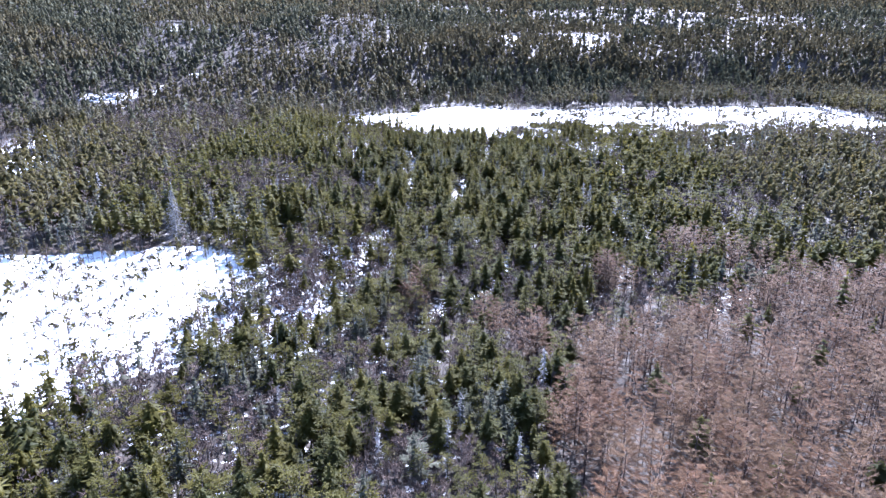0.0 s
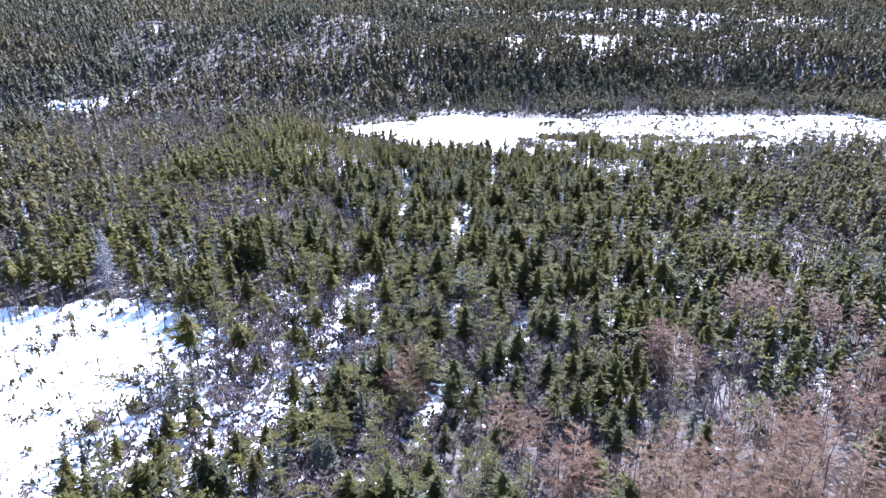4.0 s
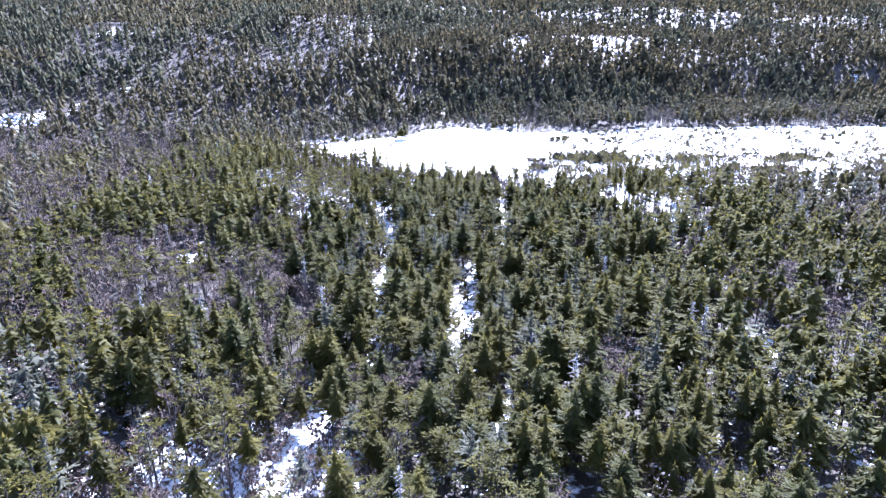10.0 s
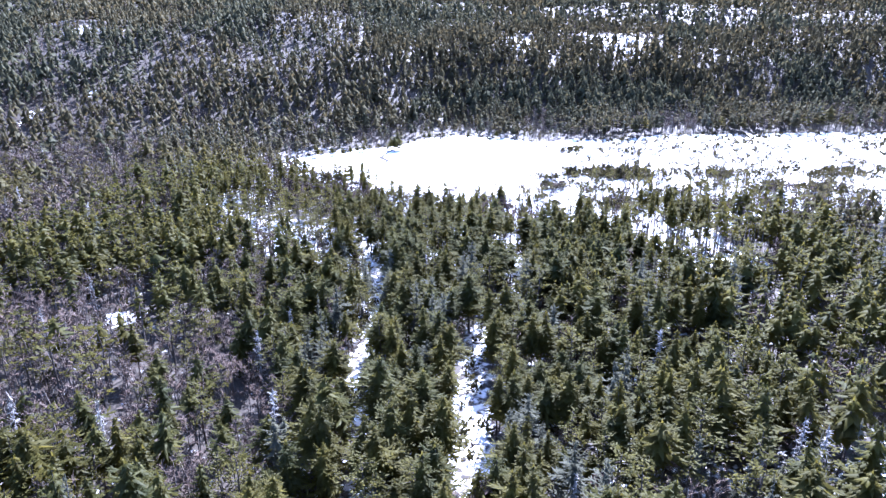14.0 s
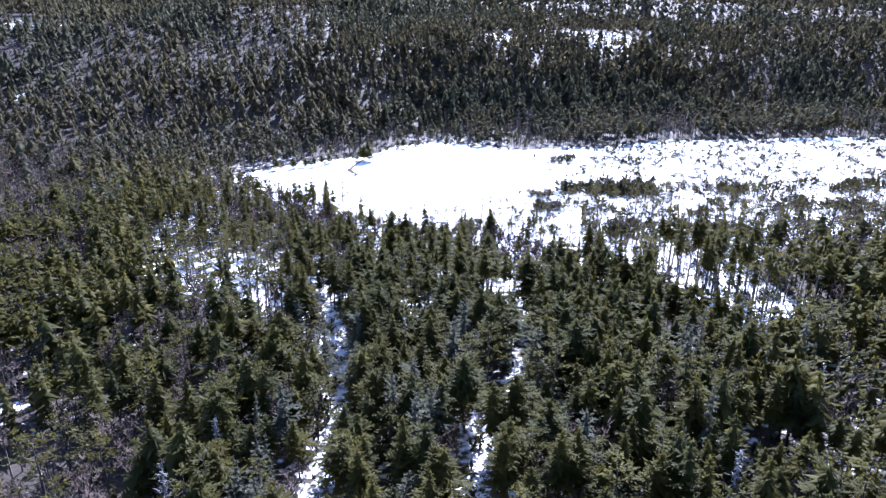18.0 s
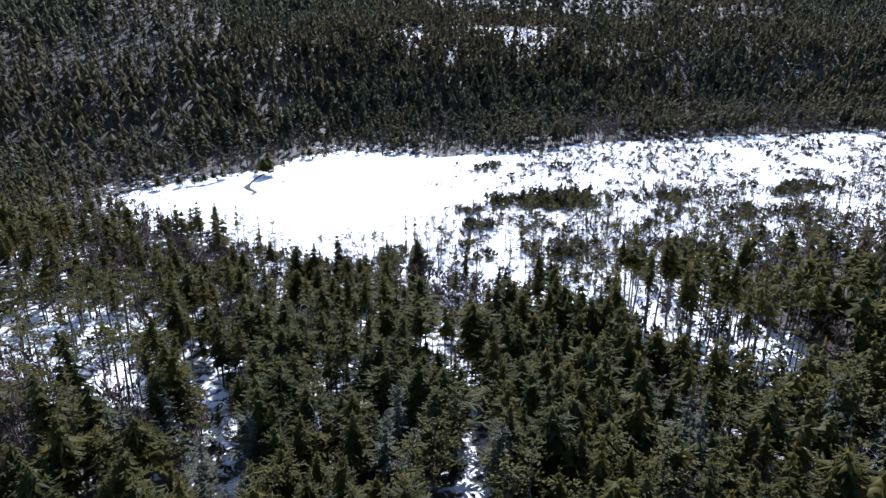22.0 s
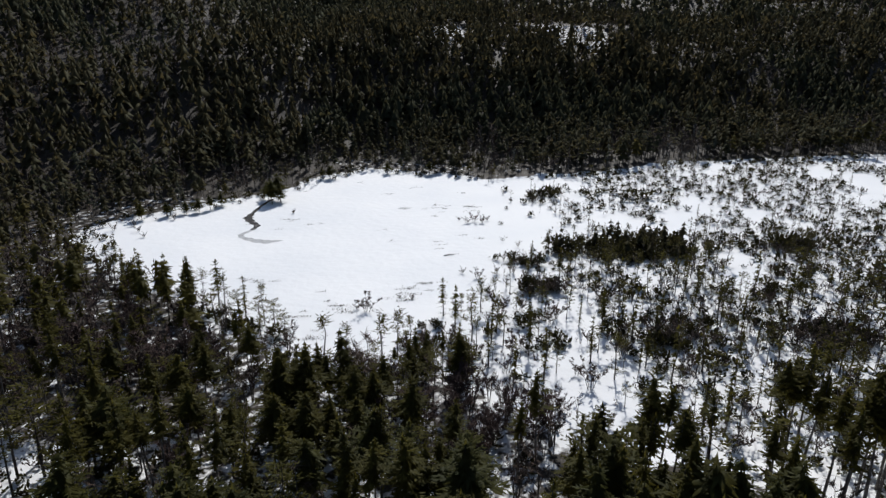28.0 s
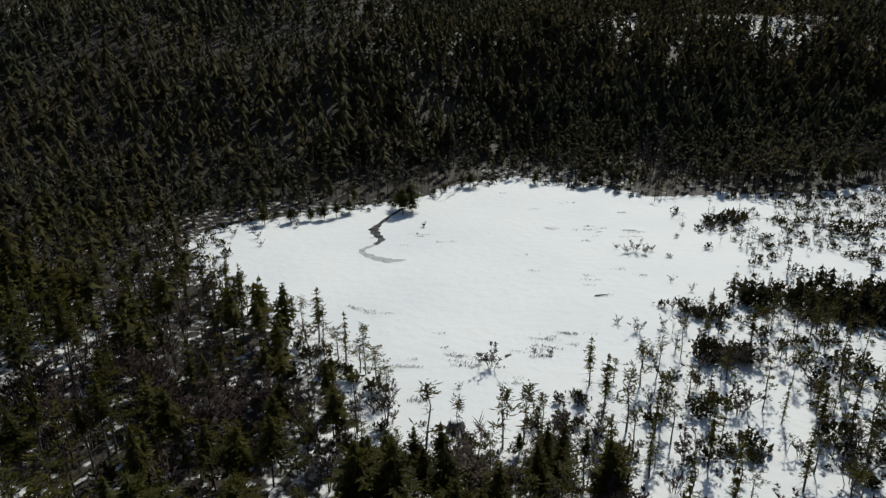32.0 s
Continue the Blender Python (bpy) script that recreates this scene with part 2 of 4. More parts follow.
def patchy(xs, ys, size, shift=0):
    """Soft random values from 0 to 1 over the land, size metres from one to the next."""
    u, v = xs / size + 17.3 * shift + 400, ys / size + 9.1 * shift + 400
    i, j = np.floor(u).astype(int), np.floor(v).astype(int)
    a, b = smooth(u - i), smooth(v - j)
    at = lambda p, q: LATTICE[p % 64, q % 64]
    return (at(i, j) * (1 - a) + at(i + 1, j) * a) * (1 - b) + (at(i, j + 1) * (1 - a) + at(i + 1, j + 1) * a) * b


def foot_of_hill(xs):
    return np.interp(xs, [-200, -110, -60, -50, -19, 7, 43, 60, 98, 200], [285, 305, 330, 333, 352, 374, 366, 366, 378, 382])


def height(xs, ys):
    """The lie of the land: a flat basin, then a hillside beyond the pond, gentler on the west side."""
    xs, ys = np.asarray(xs, float), np.asarray(ys, float)
    d = np.maximum(ys - foot_of_hill(xs), 0)
    steep = smooth(d / 78) * 33 * (1 - np.exp(-d / 60)) + 0.055 * d
    gentle = smooth(d / 190) * 33 + 0.03 * d
    west = smooth((-xs - 20) / 110)
    up = steep * (1 - west) + gentle * west + 0.0001 * np.minimum(d, 900) ** 2
    wet = inside(xs, ys, POND) | inside(xs, ys, MARSH) | inside(xs, ys, BOG)
    rough = 0.9 * (patchy(xs, ys, 14, 1) - 0.3) + 0.35 * (patchy(xs, ys, 4, 2) - 0.5)
    rolls = (11 * (patchy(xs, ys, 90, 3) - 0.5) + 5 * (patchy(xs, ys, 37, 18) - 0.5)) * smooth((d - 30) / 120)
    flat = np.where(inside(xs, ys, POND), -0.03, 0.12 * (patchy(xs, ys, 4, 2) - 0.3))
    level = np.where(wet, flat, rough)
    bank = smooth(off_line(xs.ravel(), ys.ravel(), POND + POND[:1]).reshape(xs.shape) / 5)
    level = np.where(inside(xs, ys, POND), flat, 0.07 + (level - 0.07) * bank)
    return up + rolls + level


# ---------------------------------------------------------------- mesh tools
def mesh_of(name, verts, tris, mat):
    me = bpy.data.meshes.new(name)
    verts, tris = np.asarray(verts, np.float32), np.asarray(tris, np.int32)
    me.vertices.add(len(verts))
    me.vertices.foreach_set("co", verts.ravel())
    me.loops.add(3 * len(tris))
    me.loops.foreach_set("vertex_index", tris.ravel())
    me.polygons.add(len(tris))
    me.polygons.foreach_set("loop_start", np.arange(0, 3 * len(tris), 3, dtype=np.int32))
    me.update(calc_edges=True)
    me.validate()
    me.materials.append(mat)
    return me


def part(name, data, parent, label=""):
    ob = new(name, data)
    ob.parent = parent
    return tagged(ob, label)


class Shape:
    """Triangles in the making."""

    def __init__(self):
        self.v, self.f, self.n = [], [], 0

    def add(self, verts, tris):
        verts, tris = np.asarray(verts, float).reshape(-1, 3), np.asarray(tris, int).reshape(-1, 3)
        self.v.append(verts)
        self.f.append(tris + self.n)
        self.n += len(verts)

    def arrays(self):
        if not self.v:
            return np.zeros((0, 3)), np.zeros((0, 3), int)
        return np.concatenate(self.v), np.concatenate(self.f)

    def stick(self, a, b, ra, rb, sides=3):
        """A tapered stick from a to b."""
        a, b = np.asarray(a, float), np.asarray(b, float)
        way = (b - a) / (np.linalg.norm(b - a) + 1e-9)
        side = np.cross(way, (0.31, 0.17, 0.93) if abs(way[2]) < 0.9 else (1, 0.2, 0))
        side /= np.linalg.norm(side)
        other = np.cross(way, side)
        turn = np.arange(sides) * 2 * np.pi / sides
        ring = np.cos(turn)[:, None] * side + np.sin(turn)[:, None] * other
        tris = []
        for i in range(sides):
            j = (i + 1) % sides
            tris += [(i, j, sides + j), (i, sides + j, sides + i)]
        self.add(np.concatenate([a + ring * ra, b + ring * rb]), tris)

    def kites(self, roots, tips, widths, fold=0.25, upright=False):
        """Needle sprays: folded blades from roots to tips, widest past the middle."""
        if not len(roots):
            return
        roots, tips, widths = np.asarray(roots, float), np.asarray(tips, float), np.asarray(widths, float)[:, None]
        way = tips - roots
        side = np.cross(way, (0, 0, 1.0))
        side /= np.linalg.norm(side, axis=1, keepdims=True) + 1e-9
        over = np.cross(side, way)
        over /= np.linalg.norm(over, axis=1, keepdims=True) + 1e-9
        if upright:
            side, over = over, side
        mid = roots + way * 0.55 - over * widths * fold
        n = len(roots)
        verts = np.stack([roots, mid - side * widths / 2, tips, mid + side * widths / 2], 1).reshape(-1, 3)
        at = 4 * np.arange(n)[:, None]
        self.add(verts, np.concatenate([at + (0, 1, 2), at + (0, 2, 3)], 1))

    def skirt(self, rng, at, reach, rise, points):
        """One ragged flat cone of boughs."""
        n = 2 * points
        turn = (np.arange(n) + rng.uniform(-0.35, 0.35, n)) * 2 * np.pi / n + rng.uniform(0, 6)
        r = reach * np.where(np.arange(n) % 2, 0.5, 1.1) * rng.uniform(0.7, 1.25, n)
        z = rise * np.where(np.arange(n) % 2, 0.4, 0.0) + rng.uniform(-0.3, 0.25, n) * rise
        rim = np.stack([np.cos(turn) * r, np.sin(turn) * r, z], 1)
        ring = np.arange(n)
        self.add(np.concatenate([rim, [(0, 0, rise)]]) + at, np.stack([ring, (ring + 1) % n, np.full(n, n)], 1))

    def slivers(self, roots, tips, width):
        """Bare twigs: one thin blade each."""
        roots, tips = np.asarray(roots, float), np.asarray(tips, float)
        way = tips - roots
        side = np.cross(way, (0.4, 0.3, 0.85))
        side *= width / (np.linalg.norm(side, axis=1, keepdims=True) + 1e-9)
        n = len(roots)
        self.add(np.stack([roots - side, roots + side, tips], 1).reshape(-1, 3), np.arange(3 * n))


def strewn(shapes, xs, ys, sizes, turns, rng, lift=-0.1):
    """Many copies of some shapes as one set of triangles."""
    zs = height(xs, ys) + lift
    kind = rng.randint(0, len(shapes), len(xs))
    verts, tris, start = [], [], 0
    for k, (v, f) in enumerate(shapes):
        pick = np.nonzero(kind == k)[0]
        if not len(pick) or not len(v):
            continue
        c, s, m = np.cos(turns[pick])[:, None], np.sin(turns[pick])[:, None], sizes[pick][:, None]
        wide = m * rng.uniform(0.85, 1.15, len(pick))[:, None]
        out = np.stack([(v[:, 0] * c - v[:, 1] * s) * wide + xs[pick][:, None], (v[:, 0] * s + v[:, 1] * c) * wide + ys[pick][:, None],
                        v[:, 2] * m + zs[pick][:, None]], 2)
        verts.append(out.reshape(-1, 3))
        tris.append((f[None] + (start + len(v) * np.arange(len(pick)))[:, None, None]).reshape(-1, 3))
        start += len(v) * len(pick)
    return np.concatenate(verts), np.concatenate(tris)


# ---------------------------------------------------------------- kinds of tree (9 m tall at size 1 unless said)
def trunk_shape(rng, tall, foot, bend=0.12, sides=6, top=0.02):
    s = Shape()
    stops = [np.array((rng.normal(0, bend) * u, rng.normal(0, bend) * u, tall * u)) for u in (0.0, 0.3, 0.65, 1.0)]
    stops[0][2] = -0.4
    for n in range(3):
        s.stick(stops[n], stops[n + 1], foot * (1 - n / 3) + top, foot * (1 - (n + 1) / 3) + top, sides)
    return s


def spruce_shapes(rng, levels, per, detail, tall=9.0, wide=1.45, bare=0.16, club=0.0, sparse=0.0, droop=0.14, heart=0.74, rich=False):
    """Trunk and crown of a spruce or fir: whorls of drooping boughs, each with side sprays."""
    trunk = trunk_shape(rng, tall * 0.97, 0.11 * tall / 9, 0.12, 6 if detail >= 2 else 3)
    crown = Shape()
    base = tall * bare
    roots, tips, widths = [], [], []
    phase, lop = rng.uniform(0, 6.28), rng.uniform(0.1, 0.4)
    blunt = rng.uniform(0.55, 0.85)
    skirts = Shape()
    for k in range(levels):
        u = min(max((k + rng.uniform(-0.3, 0.3)) / levels, 0.0), 0.96)
        z = base + (tall - base) * u
        reach = wide * ((1 - u) ** blunt * 0.95 + 0.06) * (1 if u > 0.14 else 0.7) * rng.uniform(0.72, 1.2)
        if club and u > 0.74:
            reach = max(reach, wide * club * (1.05 - u) ** 0.5 * 2.0)
        # a flat ragged skirt of boughs, off centre
        push = np.array((np.cos(phase), np.sin(phase))) * reach * lop * rng.uniform(-0.3, 0.9)
        skirts.skirt(rng, (push[0], push[1], z), reach * (heart if detail >= 2 else min(1.0, heart + 0.16)), (reach * rng.uniform(0.25, 0.55) + 0.02 * tall) * (1.9, 1.15, 1.0)[detail], (4, 5, 9)[detail])
        for b in range(per if u < 0.8 else max(2, per - 2)):
            if rng.rand() < sparse:
                continue
            a = 2 * np.pi * (b + rng.uniform(-0.4, 0.4)) / per + k * 1.9
            r = reach * rng.uniform(0.7, 1.35) * (1 + lop * np.sin(a + phase))
            out = np.array((np.cos(a), np.sin(a), 0))
            root = np.array((out[0] * r * 0.2, out[1] * r * 0.2, z + 0.1 * reach))
            rise = -droop * rng.uniform(-0.6, 1.6) * r if u < 0.7 else r * rng.uniform(0.1, 0.8)
            tip = root + out * r * 0.85 + (0, 0, rise)
            roots.append(root), tips.append(tip), widths.append(max(0.16, r * (0.5, 0.34, 0.18)[detail]) * tall / 9)
            if detail >= 1:
                side = np.array((-np.sin(a), np.cos(a), 0))
                spots = ((0.3, 1), (0.38, -1), (0.55, 1), (0.62, -1), (0.8, 1), (0.86, -1))[:6 if rich else 4] if detail >= 2 else ((0.5, rng.choice((1, -1))),)
                for along, sgn in spots:
                    at = root + (tip - root) * (along + rng.uniform(-0.08, 0.08))
                    long = max(0.35, r) * rng.uniform(0.25, 0.5) * (1.15 - 0.4 * along)
                    roots.append(at), widths.append(max(0.14 * tall / 9, long * (0.30 if detail >= 2 else 0.5)))
                    tips.append(at + (out * 0.7 + side * sgn * rng.uniform(0.5, 0.9)) * long + (0, 0, rng.uniform(-0.3, 0.3) * long))
    crown.kites(roots, tips, widths)
    crown.kites([(0, 0, tall * 0.93)] * 3, [(0.04, 0, tall * 1.03), (-0.14, 0.16, tall * 0.99), (0.14, -0.16, tall * 0.99)], [0.2, 0.2, 0.2])
    crown.add(*skirts.arrays())
    if detail >= 1:
        # dead twigs on the bare foot of the stem
        low = rng.uniform(0.1, 1.1, 34) * base
        turn, long = rng.uniform(0, 6.283, 34), rng.uniform(0.3, 1.2, 34)
        feet = np.stack([0 * low, 0 * low, low], 1)
        trunk.slivers(feet, feet + np.stack([np.cos(turn) * long, np.sin(turn) * long, rng.uniform(-0.35, 0.1, 34)], 1), 0.022)
    return trunk.arrays(), crown.arrays()


def pine_shapes(rng, tall=9.0, limbs=11, tufts=16, broad=0.3):
    """A pine: bare lower trunk, flat tiers of tufted limbs."""
    trunk = trunk_shape(rng, tall * 0.96, 0.13, 0.25)
    crown = Shape()
    roots, tips, widths = [], [], []
    for k in range(limbs):
        u = (k + 0.5) / limbs
        z = tall * (0.42 + 0.54 * u)
        a = k * 2.4 + rng.uniform(-0.5, 0.5)
        r = (1.9 * (1 - u) ** 0.6 + 0.45) * rng.uniform(0.65, 1.15)
        end = np.array((np.cos(a) * r, np.sin(a) * r, z + r * rng.uniform(-0.02, 0.22)))
        trunk.stick((0, 0, z - 0.1), end, 0.045, 0.015)
        for q in range(tufts):
            along = rng.uniform(0.3, 1.05)
            at = np.array((0, 0, z)) + (end - (0, 0, z)) * along + rng.normal(0, 1, 3) * (0.30, 0.30, 0.12)
            way = np.array((np.cos(a), np.sin(a), 0.25)) * 0.4 + rng.normal(0, 0.36, 3)
            way[2] = abs(way[2]) * 0.6
            roots.append(at), tips.append(at + way * rng.uniform(0.8, 1.5) * (0.25 + broad)), widths.append(rng.uniform(0.6, 1.2) * broad)
    crown.kites(roots, tips, widths)
    return trunk.arrays(), crown.arrays()


def larch_shapes(rng, tall=8.5, limbs=34, twigs=9, wide=2.3, fine=0.03):
    """A leafless larch: straight stem, level limbs, fine reddish twigs."""
    trunk = trunk_shape(rng, tall, 0.075, 0.15, 5, 0.012)
    limb, fuzz_a, fuzz_b = Shape(), [], []
    for k in range(limbs):
        u = (k + rng.rand()) / limbs
        z = tall * (0.18 + 0.8 * u)
        a = k * 2.4 + rng.uniform(-0.4, 0.4)
        r = wide * (1.04 - u) ** 0.7 * rng.uniform(0.7, 1.15)
        root = np.array((0, 0, z))
        # the limb leaves the stem level, then sweeps up
        out, across = np.array((np.cos(a), np.sin(a), 0)), np.array((-np.sin(a), np.cos(a), 0))
        knee = root + out * r * 0.6 + (0, 0, r * rng.uniform(-0.12, 0.08))
        end = root + out * r + (0, 0, r * rng.uniform(0.05, 0.4))
        limb.stick(root, knee, 0.030, 0.020)
        limb.stick(knee, end, 0.020, 0.007)
        for q in range(twigs):
            # fans of twigs that point outwards and up from the limb
            w = rng.uniform(0.25, 1.0)
            at = root + (knee - root) * w / 0.6 if w < 0.6 else knee + (end - knee) * (w - 0.6) / 0.4
            long = rng.uniform(0.4, 1.15) * (1.3 - 0.5 * w)
            fuzz_a.append(at)
            fuzz_b.append(at + (out * rng.uniform(0.4, 1.0) + across * rng.uniform(-0.6, 0.6) + (0, 0, rng.uniform(-0.05, 0.4))) * long)
    twig = Shape()
    twig.slivers(fuzz_a, fuzz_b, fine)
    return trunk.arrays(), limb.arrays(), twig.arrays()


def bare_shapes(rng, tall=6.0, stems=3, limbs=9, twigs=8, spread=1.4, fine=0.013, solid=True):
    """A leafless birch or alder: a few rising stems that fork into fine twigs."""
    trunk, fuzz_a, fuzz_b = Shape(), [], []
    for s in range(stems):
        a = 2 * np.pi * s / stems + rng.uniform(-0.6, 0.6)
        lean = spread * rng.uniform(0.3, 1.0) * (0.25 if stems == 1 else 1)
        h = tall * rng.uniform(0.75, 1.0)
        mid = np.array((np.cos(a) * lean * 0.35, np.sin(a) * lean * 0.35, h * 0.5))
        top = np.array((np.cos(a) * lean, np.sin(a) * lean, h))
        foot = 0.014 * tall
        trunk.stick((np.cos(a) * 0.08, np.sin(a) * 0.08, -0.3), mid, foot, foot * 0.6, 4)
        trunk.stick(mid, top, foot * 0.6, 0.01, 3)
        for k in range(limbs):
            u = rng.uniform(0.25, 1.0)
            at = mid * (2 * u) if u < 0.5 else mid + (top - mid) * (2 * u - 1)
            b = rng.uniform(0, 2 * np.pi)
            r = tall * 0.24 * (1.25 - u) * rng.uniform(0.6, 1.2)
            end = at + (np.cos(b) * r, np.sin(b) * r, r * rng.uniform(0.5, 1.3))
            if solid:
                trunk.stick(at, end, 0.022, 0.006)
            else:
                fuzz_a.append(at), fuzz_b.append(end)
            for q in range(twigs):
                p = at + (end - at) * rng.uniform(0.3, 1.0)
                fuzz_a.append(p)
                fuzz_b.append(p + rng.normal(0, 1, 3) * (0.3, 0.3, 0.2) * tall / 6 + (0, 0, 0.3 * tall / 6))
    twig = Shape()
    twig.slivers(fuzz_a, fuzz_b, fine)
    return trunk.arrays(), twig.arrays()


def snag_shapes(rng, tall=10.5, limbs=46, wide=1.9):
    """A dead spruce: bleached stem with drooping bare limbs."""
    trunk = trunk_shape(rng, tall, 0.13, 0.1, 6, 0.015)
    limb, fuzz_a, fuzz_b = Shape(), [], []
    for k in range(limbs):
        u = (k + rng.rand()) / limbs
        z, a = tall * (0.1 + 0.86 * u), k * 2.4
        r = wide * (1.02 - u) ** 0.8 * rng.uniform(0.5, 1.1)
        root, end = np.array((0, 0, z)), np.array((np.cos(a) * r, np.sin(a) * r, z - 0.3 * r))
        limb.stick(root, end, 0.05, 0.015)
        for q in range(7):
            at = root + (end - root) * rng.uniform(0.3, 1)
            fuzz_a.append(at), fuzz_b.append(at + rng.normal(0, 0.3, 3) - (0, 0, 0.1))
    limb.slivers(fuzz_a, fuzz_b, 0.06)
    return trunk.arrays(), limb.arrays()


def bog_shapes(rng, tall=5.0, tufts=60, leaf=0.14):
    """A stunted bog spruce: crooked thin stem, a dense club at the top, small clumps on bare limbs below."""
    trunk = trunk_shape(rng, tall * 0.97, 0.06, 0.22, 4, 0.016)
    roots, tips, widths = [], [], []
    clumps = [(0.0, 0.0, tall * rng.uniform(0.78, 0.88), rng.uniform(0.28, 0.5), rng.uniform(0.4, 0.8), 0.5)]
    for k in range(rng.randint(4, 8)):
        a, z, r = k * 2.4 + rng.uniform(-0.5, 0.5), tall * rng.uniform(0.2, 0.72), rng.uniform(0.25, 0.85)
        end = (np.cos(a) * r, np.sin(a) * r, z + r * rng.uniform(-0.2, 0.4))
        trunk.stick((0, 0, z), end, 0.016, 0.006)
        if rng.rand() < 0.7:
            clumps.append((*end, rng.uniform(0.18, 0.36), rng.uniform(0.12, 0.25), 0.5 / 5))
    for cx, cy, cz, rx, rz, share in clumps:
        for q in range(max(3, int(tufts * share))):
            at = np.array((cx, cy, cz)) + rng.normal(0, 0.5, 3) * (rx, rx, rz)
            roots.append(at), tips.append(at + rng.normal(0, 1, 3) * (leaf, leaf, leaf * 0.5) * 1.7 + (0, 0, leaf * 0.4)), widths.append(leaf * 0.8)
    high = rng.uniform(0.08, 0.8, 36) * tall
    turn = rng.uniform(0, 6.283, 36)
    long = rng.uniform(0.2, 0.75, 36)
    feet = np.stack([0 * high, 0 * high, high], 1)
    trunk.slivers(feet, feet + np.stack([np.cos(turn) * long, np.sin(turn) * long, rng.uniform(-0.2, 0.25, 36)], 1), 0.035)
    crown = Shape()
    crown.kites(roots, tips, widths)
    return trunk.arrays(), crown.arrays()


def shrub_shapes(rng, tall=1.5, tufts=34, leaf_size=0.1):
    """A broad low bush: woody stems and tufts of small leaves, denser towards the rim."""
    wood, leaf = Shape(), Shape()
    roots, tips, widths = [], [], []
    stems = 12
    for k in range(stems):
        a, r = k * 2.4 + rng.uniform(-0.4, 0.4), rng.uniform(0.15, 0.95) * tall
        end = np.array((np.cos(a) * r, np.sin(a) * r, tall * rng.uniform(0.45, 1.0) * (1.1 - 0.5 * r / tall)))
        wood.stick((0, 0, -0.15), end, 0.022, 0.008)
        for q in range(tufts // stems):
            at = end * rng.uniform(0.5, 1.05) + rng.normal(0, 0.11, 3) * tall
            at[2] = max(at[2], 0.05)
            roots.append(at), tips.append(at + rng.normal(0, 1.0, 3) * leaf_size * tall + (0, 0, leaf_size * tall))
            widths.append(leaf_size * 1.3 * tall)
    leaf.kites(roots, tips, widths)
    return wood.arrays(), leaf.arrays()

# ---------------------------------------------------------------- ground, pond, creek
def graded(*stretches):
    return np.concatenate([np.arange(a, b, step) for a, b, step in stretches])


def in_glade(xs, ys):
    open_ = np.zeros(len(xs), bool)
    for gx, gy, rx, ry in GLADES:
        open_ |= ((xs - gx) / rx) ** 2 + ((ys - gy) / ry) ** 2 < 1
    return open_


def on_trail(xs, ys):
    path_ = np.zeros(len(xs), bool)
    for line, half in TRAILS:
        path_ |= off_line(xs, ys, line) < half * (0.5 + 1.1 * patchy(xs, ys, 6, 7))
    return path_


def build_ground():
    gx = graded((-1800, -600, 150), (-600, -160, 20), (-160, 160, 2.5), (160, 600, 20), (600, 1801, 150))
    gy = graded((-400, 0, 50), (0, 400, 2.5), (400, 900, 10), (900, 2600, 100))
    xx, yy = np.meshgrid(gx, gy)
    zz = height(xx.ravel(), yy.ravel())
    nx, ny = len(gx), len(gy)
    at = (np.arange(ny - 1)[:, None] * nx + np.arange(nx - 1)).ravel()
    tris = np.concatenate([np.stack([at, at + 1, at + nx + 1], 1), np.stack([at, at + nx + 1, at + nx], 1)])
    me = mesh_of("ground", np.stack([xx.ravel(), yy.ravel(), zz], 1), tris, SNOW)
    me.polygons.foreach_set("use_smooth", np.ones(len(tris), bool))
    fx, fy = xx.ravel(), yy.ravel()
    open_snow = inside(fx, fy, POND) | inside(fx, fy, MARSH) | inside(fx, fy, BOG)
    # how dark the floor is: litter and undergrowth plus painted canopy shade
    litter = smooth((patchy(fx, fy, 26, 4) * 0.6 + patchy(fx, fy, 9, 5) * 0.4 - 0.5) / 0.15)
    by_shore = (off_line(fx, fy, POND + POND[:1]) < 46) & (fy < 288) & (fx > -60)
    litter_shade = np.where(by_shore, 0.45, 0.54) + 0.10 * litter + 0.27 * smooth((fy - foot_of_hill(fx) - 2) / 20)
    litter_shade = litter_shade + 0.16 * smooth((np.abs(fx) - 45) / 40)
    litter_shade = np.where(open_snow | (off_line(fx, fy, POND + POND[:1]) < 2.5), 0.0, litter_shade)
    litter_shade = np.where((fy < 112) & (fx < 2) & (litter_shade > 0.1), 0.56, litter_shade)
    litter_shade = np.where(inside(fx, fy, LARCHES), 0.95, litter_shade)
    litter_shade = np.where(inside(fx, fy, BRUSH), 0.36, np.where(inside(fx, fy, PINE_GLADE) | inside(fx, fy, TALL_PINES), 0.22, litter_shade))
    litter_shade = np.where(in_glade(fx, fy) | on_trail(fx, fy), np.where(fy > 300, 0.47, np.where(on_trail(fx, fy), 0.37, 0.34)), litter_shade)
    me.attributes.new("litter_shade", "FLOAT", "POINT").data.foreach_set("value", litter_shade.astype(np.float32))
    tagged(new("ground", me), "snow-covered forest floor rising to a wooded hillside", "ground", kind="structure")


def rounded_outline(poly, rounds=3):
    """The outline with its corners cut, again and again."""
    pts = np.array(poly, float)
    for _ in range(rounds):
        nxt = np.roll(pts, -1, 0)
        pts = np.stack([pts * 0.75 + nxt * 0.25, pts * 0.25 + nxt * 0.75], 1).reshape(-1, 2)
    return pts


